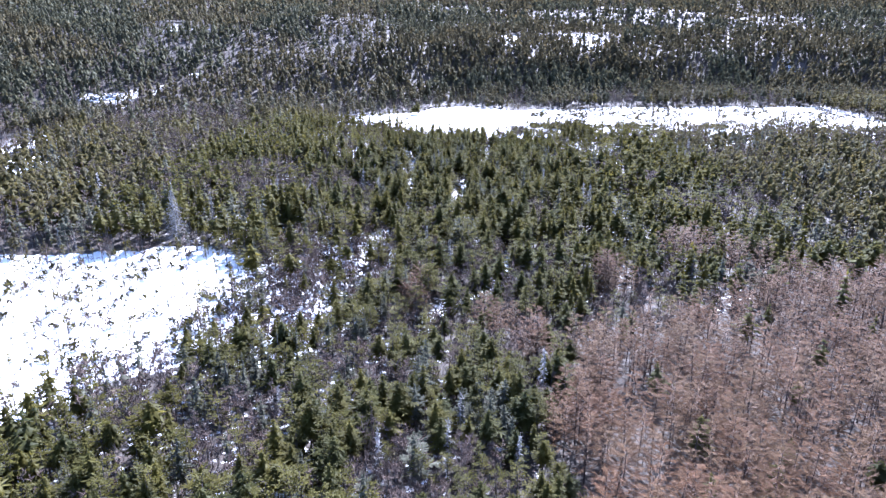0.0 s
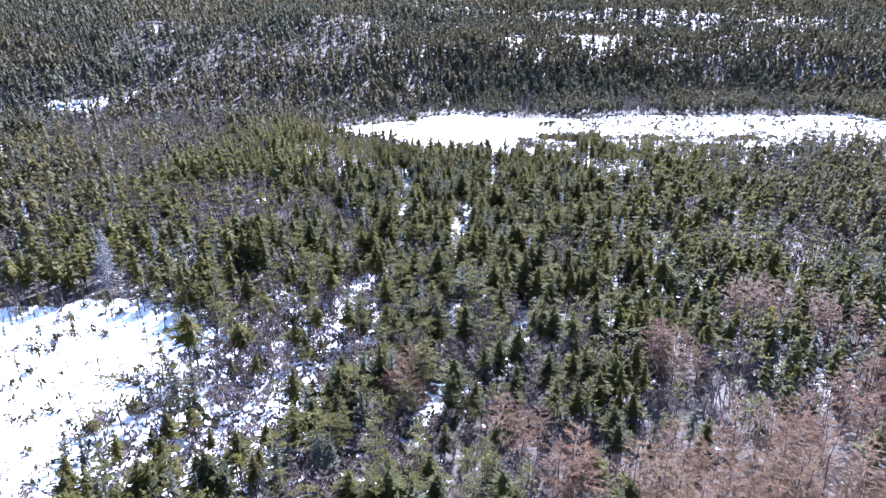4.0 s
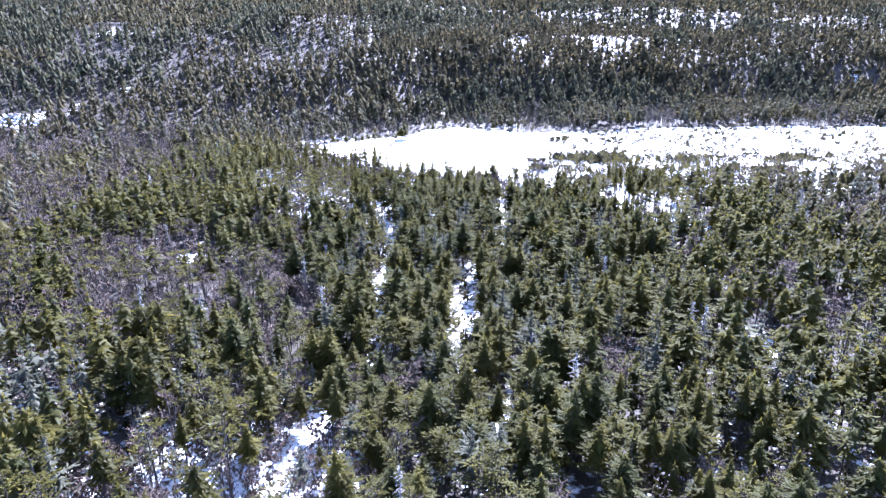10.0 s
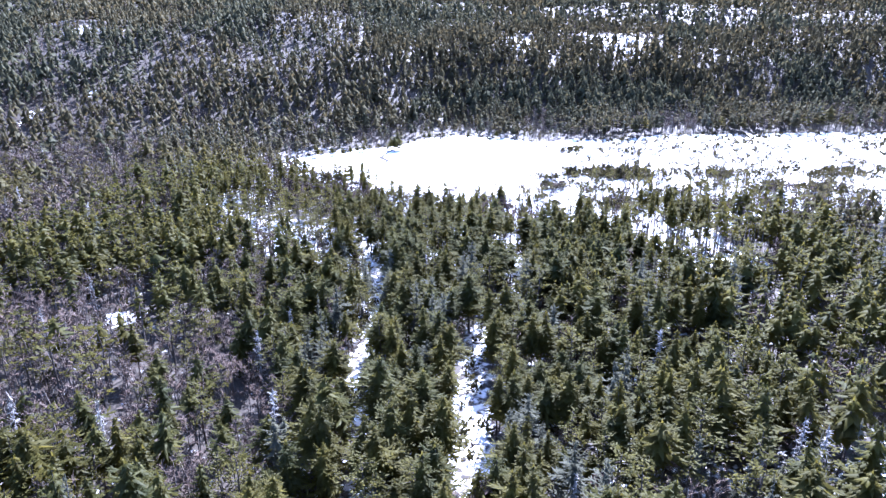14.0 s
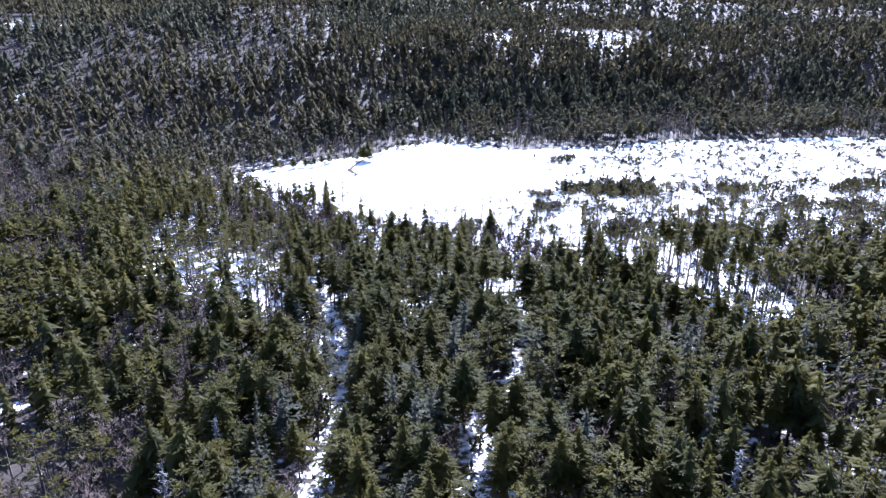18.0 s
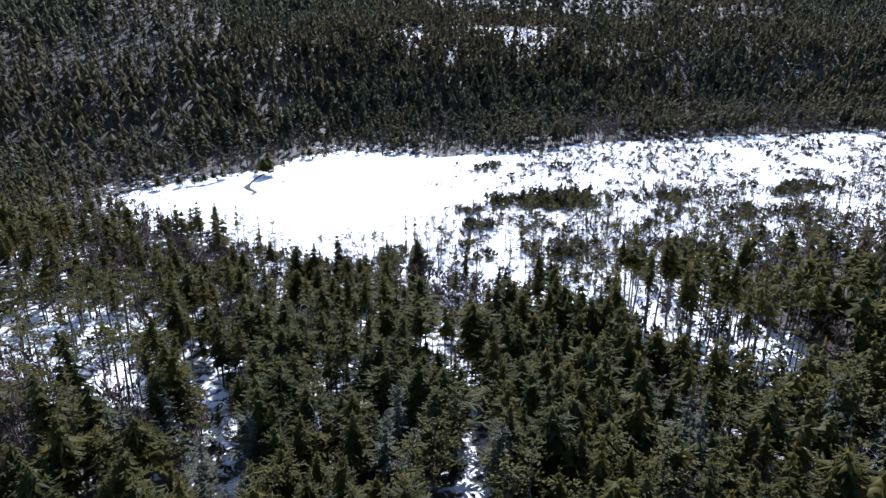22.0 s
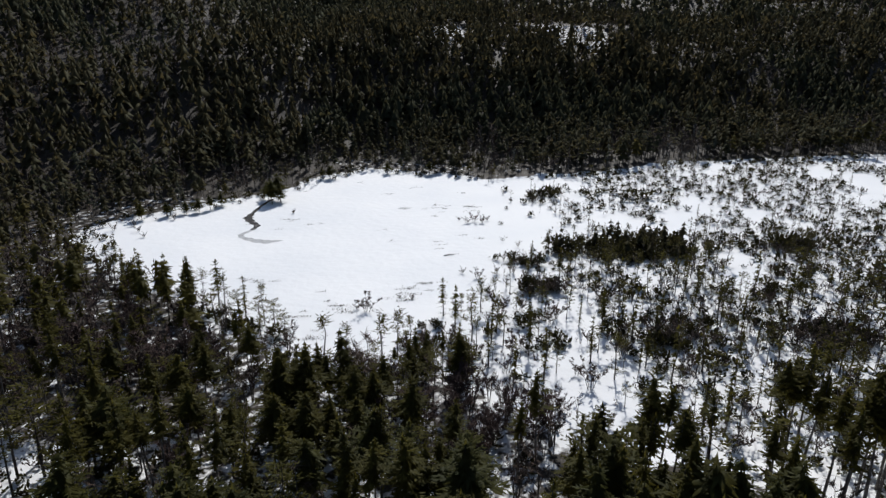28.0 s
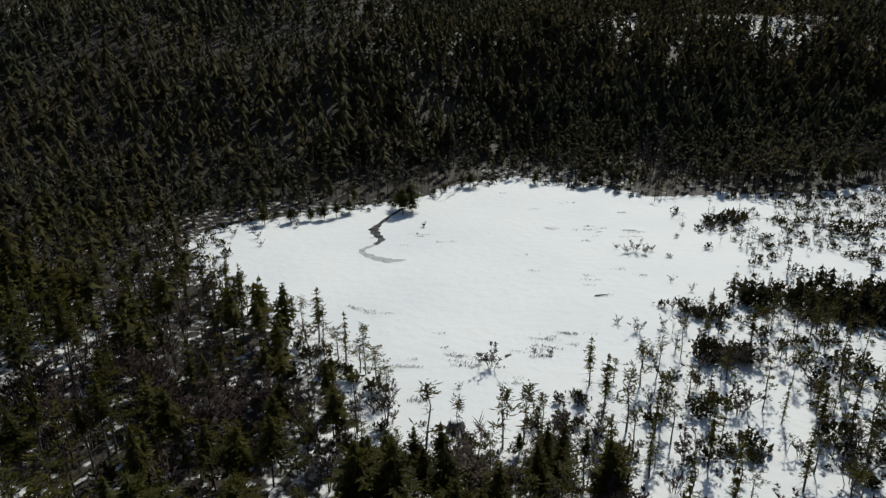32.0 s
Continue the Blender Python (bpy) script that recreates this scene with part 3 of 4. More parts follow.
def flat_sheet(name, pts, z, mat):
    bm = bmesh.new()
    face = bm.faces.new([bm.verts.new((x, y, z)) for x, y in pts])
    bmesh.ops.triangulate(bm, faces=[face])
    bmesh.ops.recalc_face_normals(bm, faces=bm.faces)
    if sum(f.normal.z for f in bm.faces) < 0:
        bmesh.ops.reverse_faces(bm, faces=bm.faces)
    me = bpy.data.meshes.new(name)
    bm.to_mesh(me)
    bm.free()
    me.materials.append(mat)
    return new(name, me)


def build_pond():
    pts = rounded_outline(POND)
    turn = np.arange(len(pts))
    pts = pts + np.stack([np.sin(turn * 1.7), np.cos(turn * 2.3)], 1) * 0.35
    tagged(flat_sheet("pond", pts, 0.03, ICE_SNOW), "frozen pond under smooth white snow", "pond", kind="structure")
    line = [(-14.6, 343), (-16.4, 338), (-17.7, 331.5), (-18.2, 328.5), (-17.0, 325.5), (-15.4, 323), (-16.2, 320), (-18.0, 317.5), (-17.6, 315.8),
            (-15.0, 313.6), (-12.4, 312.4), (-9.5, 313.2)]
    half = [0.5, 0.35, 0.5, 0.95, 0.75, 0.6, 0.4, 0.5, 0.55, 0.85, 1.0, 0.12]
    mid = np.array(line)
    fine = np.linspace(0, len(line) - 1, 60)
    cx, cy = (np.interp(fine, range(len(line)), mid[:, k]) for k in (0, 1))
    for _ in range(2):
        cx[1:-1], cy[1:-1] = ((c[:-2] + 2 * c[1:-1] + c[2:]) / 4 for c in (cx, cy))
    w = np.interp(fine, range(len(line)), half) * (1 + 0.25 * np.sin(fine * 9.0))
    tx, ty = np.gradient(cx), np.gradient(cy)
    n = np.hypot(tx, ty)
    left = np.stack([cx - ty / n * w, cy + tx / n * w, np.full(60, 0.042)], 1)
    right = np.stack([cx + ty / n * w, cy - tx / n * w, np.full(60, 0.042)], 1)
    for name, a, b, mat, label in (("creek", 0, 33, WET, "dark open creek winding onto the frozen pond"),
                                   ("slush", 32, 60, SLUSH, "grey slush where the creek ends on the ice")):
        m = b - a
        verts = np.concatenate([left[a:b], right[a:b]]) - (0, 0, 0.003 * (a > 0))
        k = np.arange(m - 1)
        tris = np.concatenate([np.stack([k, m + k, m + 1 + k], 1), np.stack([k, m + 1 + k, 1 + k], 1)])
        tagged(new(name, mesh_of(name, verts, tris, mat)), label, name, kind="structure")


build_ground()
build_pond()

# ---------------------------------------------------------------- where each tree stands
RNG = np.random.RandomState(11)


def in_view(xs, ys):
    """The fan of land that the flight looks over."""
    return np.abs(xs) < 0.72 * ys + 16


def jittered(x0, x1, y0, y1, cell):
    gx, gy = np.meshgrid(np.arange(x0, x1, cell), np.arange(y0, y1, cell))
    xs = gx.ravel() + RNG.uniform(0.05, 0.95, gx.size) * cell
    ys = gy.ravel() + RNG.uniform(0.05, 0.95, gx.size) * cell
    keep = in_view(xs, ys)
    return xs[keep], ys[keep]


xs, ys = jittered(-290, 290, 34, 400, 2.2)
basin = ys < foot_of_hill(xs) + 22
xs, ys = xs[basin], ys[basin]
# close young growth at the start of the flight, and the islands of scrub in the marsh
ISLANDS = ((40, 301, 3.4, 2.8, "fir"), (55, 300, 11, 6.5, "fir"), (80, 297, 14, 6, "shrub"), (91, 281, 9, 5, "shrub"), (66, 262, 7, 5, "shrub"),
           (46, 266, 6, 4, "shrub"), (118, 300, 14, 6, "shrub"), (105, 280, 10, 5, "shrub"), (33, 284, 5, 3, "shrub"), (32, 296, 5.5, 4, "shrub"), (50, 340, 10, 3.5, "shrub"), (64, 334, 8, 3, "shrub"))
ex, ey = jittered(-60, 22, 46, 116, 2.25)
open_ex = inside(ex, ey, BOG) | inside(ex, ey, BRUSH) | inside(ex, ey, LARCHES)
ix, iy = jittered(25, 140, 250, 350, 1.5)
isle = np.zeros(len(ix), bool)
for cx, cy, rx, ry, what in ISLANDS:
    isle |= ((ix - cx) / rx) ** 2 + ((iy - cy) / ry) ** 2 < (0.35 + 0.9 * patchy(ix, iy, 3.5, 15) if what == "fir" else 1.3 * patchy(ix, iy, 4, 15) - 0.4)
xs, ys = np.concatenate([xs, ex[~open_ex], ix[isle]]), np.concatenate([ys, ey[~open_ex], iy[isle]])
pond_, marsh_, bog_, brush_, larch_ = (inside(xs, ys, p) for p in (POND, MARSH, BOG, BRUSH, LARCHES))
for cx, cy, r in LARCH_SPOTS:
    larch_ = larch_ | (np.hypot(xs - cx, ys - cy) < r)
sparse_ = inside(xs, ys, TALL_PINES) | inside(xs, ys, PINE_GLADE)
bare_ground = (np.hypot(xs + 58, ys - 136) < 5) | pond_ | in_glade(xs, ys) | on_trail(xs, ys)
forest = ~(bare_ground | marsh_ | bog_ | brush_ | larch_ | sparse_)
chance = RNG.rand(len(xs))
leafless = patchy(xs, ys, 26, 4) * 0.6 + patchy(xs, ys, 9, 5) * 0.4 + 0.24 * smooth((-xs - 40) / 50) * smooth((ys - 175) / 50)
young = patchy(xs, ys, 30, 6)
shore = off_line(xs, ys, POND + POND[:1])
young_side = 1 - 0.22 * smooth((114 - ys) / 20)
stature = young_side * (0.70 + 0.30 * patchy(xs, ys, 18, 8) + 0.12 * smooth((ys - 110) / 40)) * (0.62 + 0.38 * smooth(shore / 34))
kindroll = RNG.rand(len(xs))

KIND = np.full(len(xs), "", dtype=object)
grove = (inside(xs, ys, GROVES[0]) | inside(xs, ys, GROVES[1])) & forest
open_wood = forest & ~grove & (shore < 46) & (ys < 288) & (xs > -60)
dense = forest & (chance < np.where(open_wood, 0.66, np.where(np.abs(xs) > 62, 0.97, 0.88)))
KIND[dense] = np.where(kindroll[dense] < 0.52, "spruce", np.where(kindroll[dense] < 0.74, "fir", np.where(kindroll[dense] < 0.90, "pine", "bare")))
mixed_growth = dense & (ys < 112) & (xs < -2)
roll = kindroll[mixed_growth]
KIND[mixed_growth] = np.where(roll < 0.25, "spruce", np.where(roll < 0.42, "fir", np.where(roll < 0.74, "pine", np.where(roll < 0.81, "lichen", np.where(roll < 0.94, "bare", "bare_bush")))))
thin = dense & (leafless > 0.62)
KIND[thin] = np.where(kindroll[thin] < 0.62, "bare", KIND[thin])
KIND[dense & (kindroll > 0.991)] = "snag"
KIND[dense & (KIND == "spruce") & (patchy(xs, ys, 7, 14) > 0.74)] = "lichen"
KIND[larch_ & (chance < 0.25 + 0.9 * smooth((patchy(xs, ys, 5.5, 22) - 0.12) / 0.4)) & ~bare_ground] = "larch"
KIND[larch_ & (chance < 0.82) & (kindroll > 0.965)] = "fir"
alder_ = (((xs - 17) / 7) ** 2 + ((ys - 249) / 6) ** 2 < 1) | (((xs + 30) / 14) ** 2 + ((ys - 268) / 9) ** 2 < 1) & (chance < 0.4)
some = brush_ & (chance < 0.88) & ~bare_ground
KIND[some] = np.where(kindroll[some] < 0.44, "bare", np.where(kindroll[some] < 0.60, "bare_bush", np.where(kindroll[some] < 0.78, "spruce", np.where(kindroll[some] < 0.9, "pine", "lichen"))))
few = sparse_ & (chance < np.where(xs > 0, 0.62, 0.32))
KIND[few] = np.where(xs[few] > 0, np.where(kindroll[few] < 0.85, "tall_spruce", "pine"), np.where(kindroll[few] < 0.75, "pine", "tall_spruce"))
lanky = dense & open_wood & (kindroll < 0.46) & (ys > 215)
KIND[lanky] = "tall_spruce"
KIND[grove] = np.where(kindroll[grove] < 0.5, "spruce", "fir")
wet_thin = 1.05 * smooth((patchy(xs, ys, 13, 9) * 0.6 + patchy(xs, ys, 5, 10) * 0.4 - 0.48 + 0.12 * smooth((xs - 30) / 30) + 0.06 * smooth((285 - ys) / 20)) / 0.12) * (0.55 + 0.45 * smooth((335 - ys) / 50))
wet_thin = wet_thin * np.where(ys > 282, 0.35 + 0.65 * smooth((shore - 2) / 14), 1.0)
wet_thin = wet_thin * np.where(inside(xs, ys, CLEAR), 0.42, np.where(ys < 262, 0.8, 1.0))
POINT = [(9, 269), (22, 284), (28, 294), (36, 292), (36, 272), (26, 264), (14, 258)]
wet_thin = np.where(inside(xs, ys, POINT), np.maximum(wet_thin, 0.62), wet_thin)
tufts = marsh_ & (chance < wet_thin) & ~bare_ground
KIND[tufts] = np.where(kindroll[tufts] < 0.40, "bog_spruce", np.where(kindroll[tufts] < 0.58, "shrub", np.where(kindroll[tufts] < 0.82, "bare_bush", np.where(kindroll[tufts] < 0.9, "bare", "pine"))))
rim = off_line(xs, ys, BOG[2:10])
lone = bog_ & (chance < 0.30 + 0.60 * patchy(xs, ys, 12, 3) ** 2 + 0.5 * smooth(1 - rim / 9))
KIND[lone] = np.where(kindroll[lone] < 0.34, "bog_spruce", np.where(kindroll[lone] < 0.48, "pine", np.where(kindroll[lone] < 0.62, "bare", np.where(kindroll[lone] < 0.72, "lichen", np.where(kindroll[lone] < 0.88, "bare_bush", "shrub")))))

near_shore = forest & (shore < 24) & (ys < 312) & (chance < 0.85)
KIND[near_shore] = np.where(kindroll[near_shore] < 0.2, "bog_spruce", np.where(kindroll[near_shore] < 0.56, "spruce", np.where(kindroll[near_shore] < 0.80, "bare", np.where(kindroll[near_shore] < 0.88, "alder", "pine"))))
fringe = (shore < np.where(pond_, 1.8, 4.0)) & ~bare_ground & (chance < np.where((xs > 16) & (ys < 356), 0.16, 0.8)) | (pond_ & (shore < 2.2) & (ys > 300) & (chance < np.where((xs > 25) & (ys < 356), 0.06, 0.45)))
KIND[fringe] = np.where(kindroll[fringe] < 0.6, "shrub", np.where((kindroll[fringe] < 0.8) & (xs[fringe] < 16), "bog_spruce", "bare_bush"))
for cx, cy, rx, ry, what in ISLANDS:
    clump_ = ((xs - cx) / rx) ** 2 + ((ys - cy) / ry) ** 2 < (0.35 + 0.9 * patchy(xs, ys, 3.5, 15) if what == "fir" else 1.9 * patchy(xs, ys, 4, 15) - 0.5)
    KIND[clump_] = np.where(kindroll[clump_] < (0.72 if what == 'fir' else 0.26), what, np.where(kindroll[clump_] < (0.86 if what == 'fir' else 0.46), 'bog_spruce', 'bare_bush'))
KIND[alder_ & ~pond_ & (chance < 0.75)] = "alder"
SIZE = stature * np.where(RNG.rand(len(xs)) < 0.2, RNG.uniform(0.35, 0.6, len(xs)), RNG.uniform(0.75, 1.15, len(xs)))
SIZE[mixed_growth] *= 1.15
SIZE[brush_] *= RNG.uniform(0.7, 1.15, brush_.sum())
SIZE[brush_ & (KIND == 'bare_bush')] *= 2.2
SIZE[marsh_ | bog_] = RNG.uniform(0.55, 1.15, (marsh_ | bog_).sum())
bog_size = {"bog_spruce": (0.45, 1.1), "pine": (0.28, 0.68), "bare": (0.3, 0.8), "lichen": (0.25, 0.55), "bare_bush": (0.7, 1.8), "shrub": (0.5, 1.0)}
for what, (small, large) in bog_size.items():
    pick = bog_ & (KIND == what)
    SIZE[pick] = (small + (large - small) * RNG.rand(pick.sum()) ** 1.4) * (1 + 0.35 * smooth(1 - rim[pick] / 8))
SIZE[marsh_ & (KIND == 'shrub')] *= 0.9
SIZE[marsh_] *= 0.75 + 0.55 * smooth((310 - ys[marsh_]) / 45)
SIZE[marsh_ & (KIND == 'fir')] *= 0.62
SIZE[marsh_ & (KIND == 'pine')] *= 0.42
SIZE[marsh_ & (KIND == 'bare')] *= 0.42
SIZE[marsh_ & (KIND == 'bare_bush')] *= 1.2
SIZE[fringe] = RNG.uniform(0.4, 0.9, fringe.sum())
SIZE[near_shore & (KIND == 'bog_spruce')] = RNG.uniform(0.9, 1.5, (near_shore & (KIND == 'bog_spruce')).sum())
for cx, cy, rx, ry, what in ISLANDS:
    mass = ((xs - cx) / rx) ** 2 + ((ys - cy) / ry) ** 2 < 1.2
    KIND[mass & (kindroll < 0.40) & (what == "fir")] = "shrub"
    SIZE[mass & (KIND == "shrub")] = RNG.uniform(0.9, 1.6, (mass & (KIND == "shrub")).sum())
SIZE[sparse_] = RNG.uniform(0.8, 1.08, sparse_.sum())
SIZE[grove] = RNG.uniform(0.8, 1.15, grove.sum())
SIZE[lanky] = RNG.uniform(0.55, 0.95, lanky.sum())
SIZE[KIND == "alder"] = RNG.uniform(0.7, 1.1, (KIND == "alder").sum())
SIZE[larch_] = RNG.uniform(0.6, 1.12, larch_.sum())
NEAR = (np.abs(xs) < 40) & (ys < 270)
FOOT = ys > foot_of_hill(xs) - 6
MID = (np.abs(xs) < 82) & (ys < 290)

GROUPS = {"tall_spruce": "tall spruces on the snow", "spruce": "spruces of the forest", "fir": "firs of the forest", "pine": "pines of the forest", "larch": "stand of bare larches",
          "bare": "leafless trees", "bog_spruce": "small spruces of the wet ground", "shrub": "bushes on the snow",
          "bare_bush": "leafless bushes on the snow", "snag": "dead trees", "lichen": "grey spruces of the forest", "alder": "leafless alders by the marsh"}
LABELS = {"tall_spruce": "tall grey-stemmed spruce with small crown above bare snow", "spruce": "dark green spruce with tapered crown standing in snow", "fir": "dense bluish-green fir with drooping boughs in snow",
          "pine": "olive-green pine with flat tiers above bare trunk", "larch": "leafless larch with fine reddish-brown twigs",
          "bare": "leafless grey-brown tree with fine upright twigs", "bog_spruce": "thin small spruce with tufted top on snow",
          "shrub": "low dark evergreen bush poking through snow", "bare_bush": "leafless brown bush standing in white snow",
          "snag": "dead bleached grey spruce with bare limbs",
          "lichen": "pale grey-green lichen-hung spruce with thin boughs", "alder": "leafless dark reddish-brown alder with dense twigs"}
NAMES = {"tall_spruce": "tall_spruce", "spruce": "spruce_tree", "fir": "fir_tree", "pine": "pine_tree", "larch": "larch_tree", "bare": "bare_tree",
         "bog_spruce": "bog_spruce", "shrub": "bush", "bare_bush": "bare_bush", "snag": "dead_tree",
         "lichen": "grey_spruce", "alder": "alder_tree"}
PARTS = {"tall_spruce": ("trunk", "crown"), "spruce": ("trunk", "crown"), "fir": ("trunk", "crown"), "pine": ("trunk", "crown"), "larch": ("trunk", "limb_whorl", "twig_spray"),
         "bare": ("trunk", "twig_spray"), "bog_spruce": ("trunk", "crown"), "shrub": ("stem", "foliage"), "bare_bush": ("stem", "twig_spray"),
         "snag": ("trunk", "limb_whorl"), "lichen": ("trunk", "crown"), "alder": ("trunk", "twig_spray")}
SKINS = {"tall_spruce": (BARE_BARK, SPRUCE), "spruce": (SPRUCE_BARK, SPRUCE), "fir": (SPRUCE_BARK, FIR), "pine": (SPRUCE_BARK, PINE), "larch": (LARCH_BARK, LARCH_LIMB, LARCH_TWIG),
         "bare": (BARE_BARK, BARE_TWIG), "bog_spruce": (SPRUCE_BARK, SPRUCE), "shrub": (BARE_BARK, SCRUB), "bare_bush": (BARE_BARK, BARE_TWIG),
         "snag": (DEAD_WOOD, DEAD_WOOD), "lichen": (BARE_BARK, LICHEN), "alder": (SPRUCE_BARK, ALDER_TWIG)}


# distant stands swap to duller needle colours, the hillside ones greyed for haze
FAR_SKINS = {'spruce_needles': BASIN, 'fir_needles': HAZED_HILL, 'pine_needles': BASIN}
FOOT_SKINS = {'spruce_needles': HAZED_HILL, 'fir_needles': HAZED_FIR, 'pine_needles': HAZED_HILL}
LOOSE = ('twig_spray', 'limb_whorl', 'foliage')


def shapes_for(kind, count, fineness, slim=False):
    """Variants of a kind. fineness 2: passed closely, 1: at some distance, 0: far."""
    rng = np.random.RandomState(100 + fineness)
    levels, per = {2: (14, 6), 1: (9, 3), 0: (5, 1)}[fineness]
    rich = fineness == 2 and not slim
    if slim:
        levels, per = max(1, levels - (2, 1, 2)[fineness] + (1 if fineness == 0 else 0)), max(1, per - (1, 1, 2)[fineness])
    out = []
    for n in range(count):
        if kind == "spruce":
            out.append(spruce_shapes(rng, levels, per, fineness, 9.0, rng.uniform(1.7, 2.6), rng.uniform(0.28, 0.52), rng.choice((0, 0.2)), 0.14, rich=rich))
        elif kind == "lichen":
            out.append(spruce_shapes(rng, levels, per, fineness, 9.0, rng.uniform(1.5, 2.1), rng.uniform(0.15, 0.35), 0, 0.2, 0.05, 0.5, rich))
        elif kind == "alder":
            out.append(bare_shapes(rng, 5.6, 4, (6, 8, 14)[fineness], (6, 9, 20)[fineness], 2.2, (0.10, 0.07, 0.035)[fineness], fineness == 2))
        elif kind == "fir":
            out.append(spruce_shapes(rng, levels, per, fineness, 9.0, rng.uniform(1.9, 2.7), rng.uniform(0.16, 0.42), 0, 0.08, 0.06, rich=rich))
        elif kind == "tall_spruce":
            out.append(spruce_shapes(rng, max(4, levels - 3), per, fineness, 12.5, rng.uniform(1.5, 2.1), rng.uniform(0.48, 0.64), rng.choice((0, 0.25)), 0.2, 0.1, 0.6, rich))
        elif kind == "pine":
            out.append(pine_shapes(rng, 9.0, (5, 8, 11 if slim else 13)[fineness], (7, 12, 20 if slim else 36)[fineness], (0.6, 0.42, 0.28 if slim else 0.2)[fineness]))
        elif kind == "larch":
            out.append(larch_shapes(rng, 8.5, (18, 30, 36)[fineness], (10, 18, 36)[fineness], rng.uniform(2.3, 3.4), (0.06, 0.04, 0.023)[fineness]))
        elif kind == "bare":
            out.append(bare_shapes(rng, 6.8, rng.choice((1, 2, 3)), (5, 7, 9 if slim else 12)[fineness], (5, 8, 13 if slim else 18)[fineness], 1.7, (0.13, 0.085, 0.050 if slim else 0.040)[fineness], fineness == 2 and not slim))
        elif kind == "bog_spruce":
            if n % 2:
                out.append(spruce_shapes(rng, (6, 8, 10)[fineness], (2, 3, 4)[fineness], max(fineness, 1), 5.2, rng.uniform(0.6, 0.95), rng.uniform(0.2, 0.5),
                                         0.45, 0.15, 0.15, 0.55))
            else:
                out.append(bog_shapes(rng, 5.2, (36, 80, 150)[fineness], (0.27, 0.21, 0.16)[fineness]))
        elif kind == "shrub":
            out.append(shrub_shapes(rng, 1.5, (36, 84, 180)[fineness], (0.24, 0.17, 0.12)[fineness]))
        elif kind == "bare_bush":
            out.append(bare_shapes(rng, 1.9, 5, (4, 5, 8)[fineness], (5, 9, 22)[fineness], 1.5, (0.08, 0.05, 0.024)[fineness], fineness == 2))
        else:
            out.append(snag_shapes(rng, 9.5, (16, 24, 40)[fineness], 1.4))
    return out


def place_kind(kind, singles, variants=6):
    """The nearest trees of a kind as things of their own, the rest as one stand."""
    at = np.nonzero(KIND == kind)[0]
    at = at[np.argsort(np.abs(xs[at]) + np.maximum(0, ys[at] - 290) * 2)]
    turns = RNG.uniform(0, 6.283, len(xs))
    one = at[:singles]
    meshes = [[mesh_of(PARTS[kind][k], *arrays, SKINS[kind][k]) for k, arrays in enumerate(shape)] for shape in shapes_for(kind, variants, 2)]
    zs = height(xs[one], ys[one]) - 0.1
    for n, i in enumerate(one):
        thing = new(NAMES[kind])
        m = SIZE[i]
        thing.matrix_basis = Matrix.LocRotScale((xs[i], ys[i], zs[n]), Euler((RNG.normal(0, 0.025), RNG.normal(0, 0.025), turns[i])),
                                                (m * RNG.uniform(0.88, 1.12), m * RNG.uniform(0.88, 1.12), m))
        tagged(thing, LABELS[kind], NAMES[kind].replace("_", " "), GROUPS[kind])
        for k, me in enumerate(meshes[RNG.randint(variants)]):
            tagged(part(PARTS[kind][k], me, thing), kind='stuff' if PARTS[kind][k] in LOOSE else '')
    rest = at[singles:]
    for close, fineness, where in ((NEAR, 2, "by the flight line"), (MID & ~NEAR, 1, "beside the basin"), (~MID & ~NEAR & ~FOOT, 0, "at the edges"),
                                   (~MID & ~NEAR & FOOT, 0, "at the foot of the hill")):
        pick = rest[close[rest]]
        if not len(pick):
            continue
        shapes = shapes_for(kind, 7, min(fineness, 1) if kind == 'larch' else fineness, True)
        seed = RNG.randint(10000)
        stand = None
        for k in range(len(shapes[0])):
            v, f = strewn([s[k] for s in shapes], xs[pick], ys[pick], SIZE[pick], turns[pick], np.random.RandomState(seed))
            name = NAMES[kind] + "_stand" if k == 0 else PARTS[kind][k]
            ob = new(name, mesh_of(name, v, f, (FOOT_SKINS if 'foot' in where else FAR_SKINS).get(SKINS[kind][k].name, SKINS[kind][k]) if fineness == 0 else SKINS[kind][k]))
            if k == 0:
                stand = tagged(ob, "many " + GROUPS[kind] + " " + where, "trees", kind="stuff")
            else:
                ob.parent = stand
                tagged(ob, kind="stuff")


for kind, singles in (("spruce", 300), ("fir", 300), ("pine", 200), ("larch", 280), ("bare", 220), ("bog_spruce", 300), ("shrub", 220),
                      ("bare_bush", 160), ("snag", 60), ("lichen", 80), ("alder", 60), ("tall_spruce", 110)):
    place_kind(kind, singles)

# ---------------------------------------------------------------- the wooded hillside
hx, hy = jittered(-420, 420, 290, 520, 2.9)
hx2, hy2 = jittered(-640, 640, 520, 860, 4.1)
hx3, hy3 = jittered(-260, 300, 340, 470, 4.4)
foot3 = hy3 < foot_of_hill(hx3) + 95
hx, hy = np.concatenate([hx, hx2, hx3[foot3]]), np.concatenate([hy, hy2, hy3[foot3]])
hill = hy > foot_of_hill(hx) + 20
hx, hy = hx[hill], hy[hill]
in_thin = np.zeros(len(hx), bool)
for gx, gy, rx, ry in THIN_WOODS:
    in_thin |= ((hx - gx) / rx) ** 2 + ((hy - gy) / ry) ** 2 < 1
stay = np.where(in_glade(hx, hy), 0.7 - 0.55 * smooth(2.6 * patchy(hx, hy, 8, 16) - 0.55), np.where(in_thin, 0.66, 0.84 + 0.13 * patchy(hx, hy, 25, 21)))
keep = RNG.rand(len(hx)) < stay
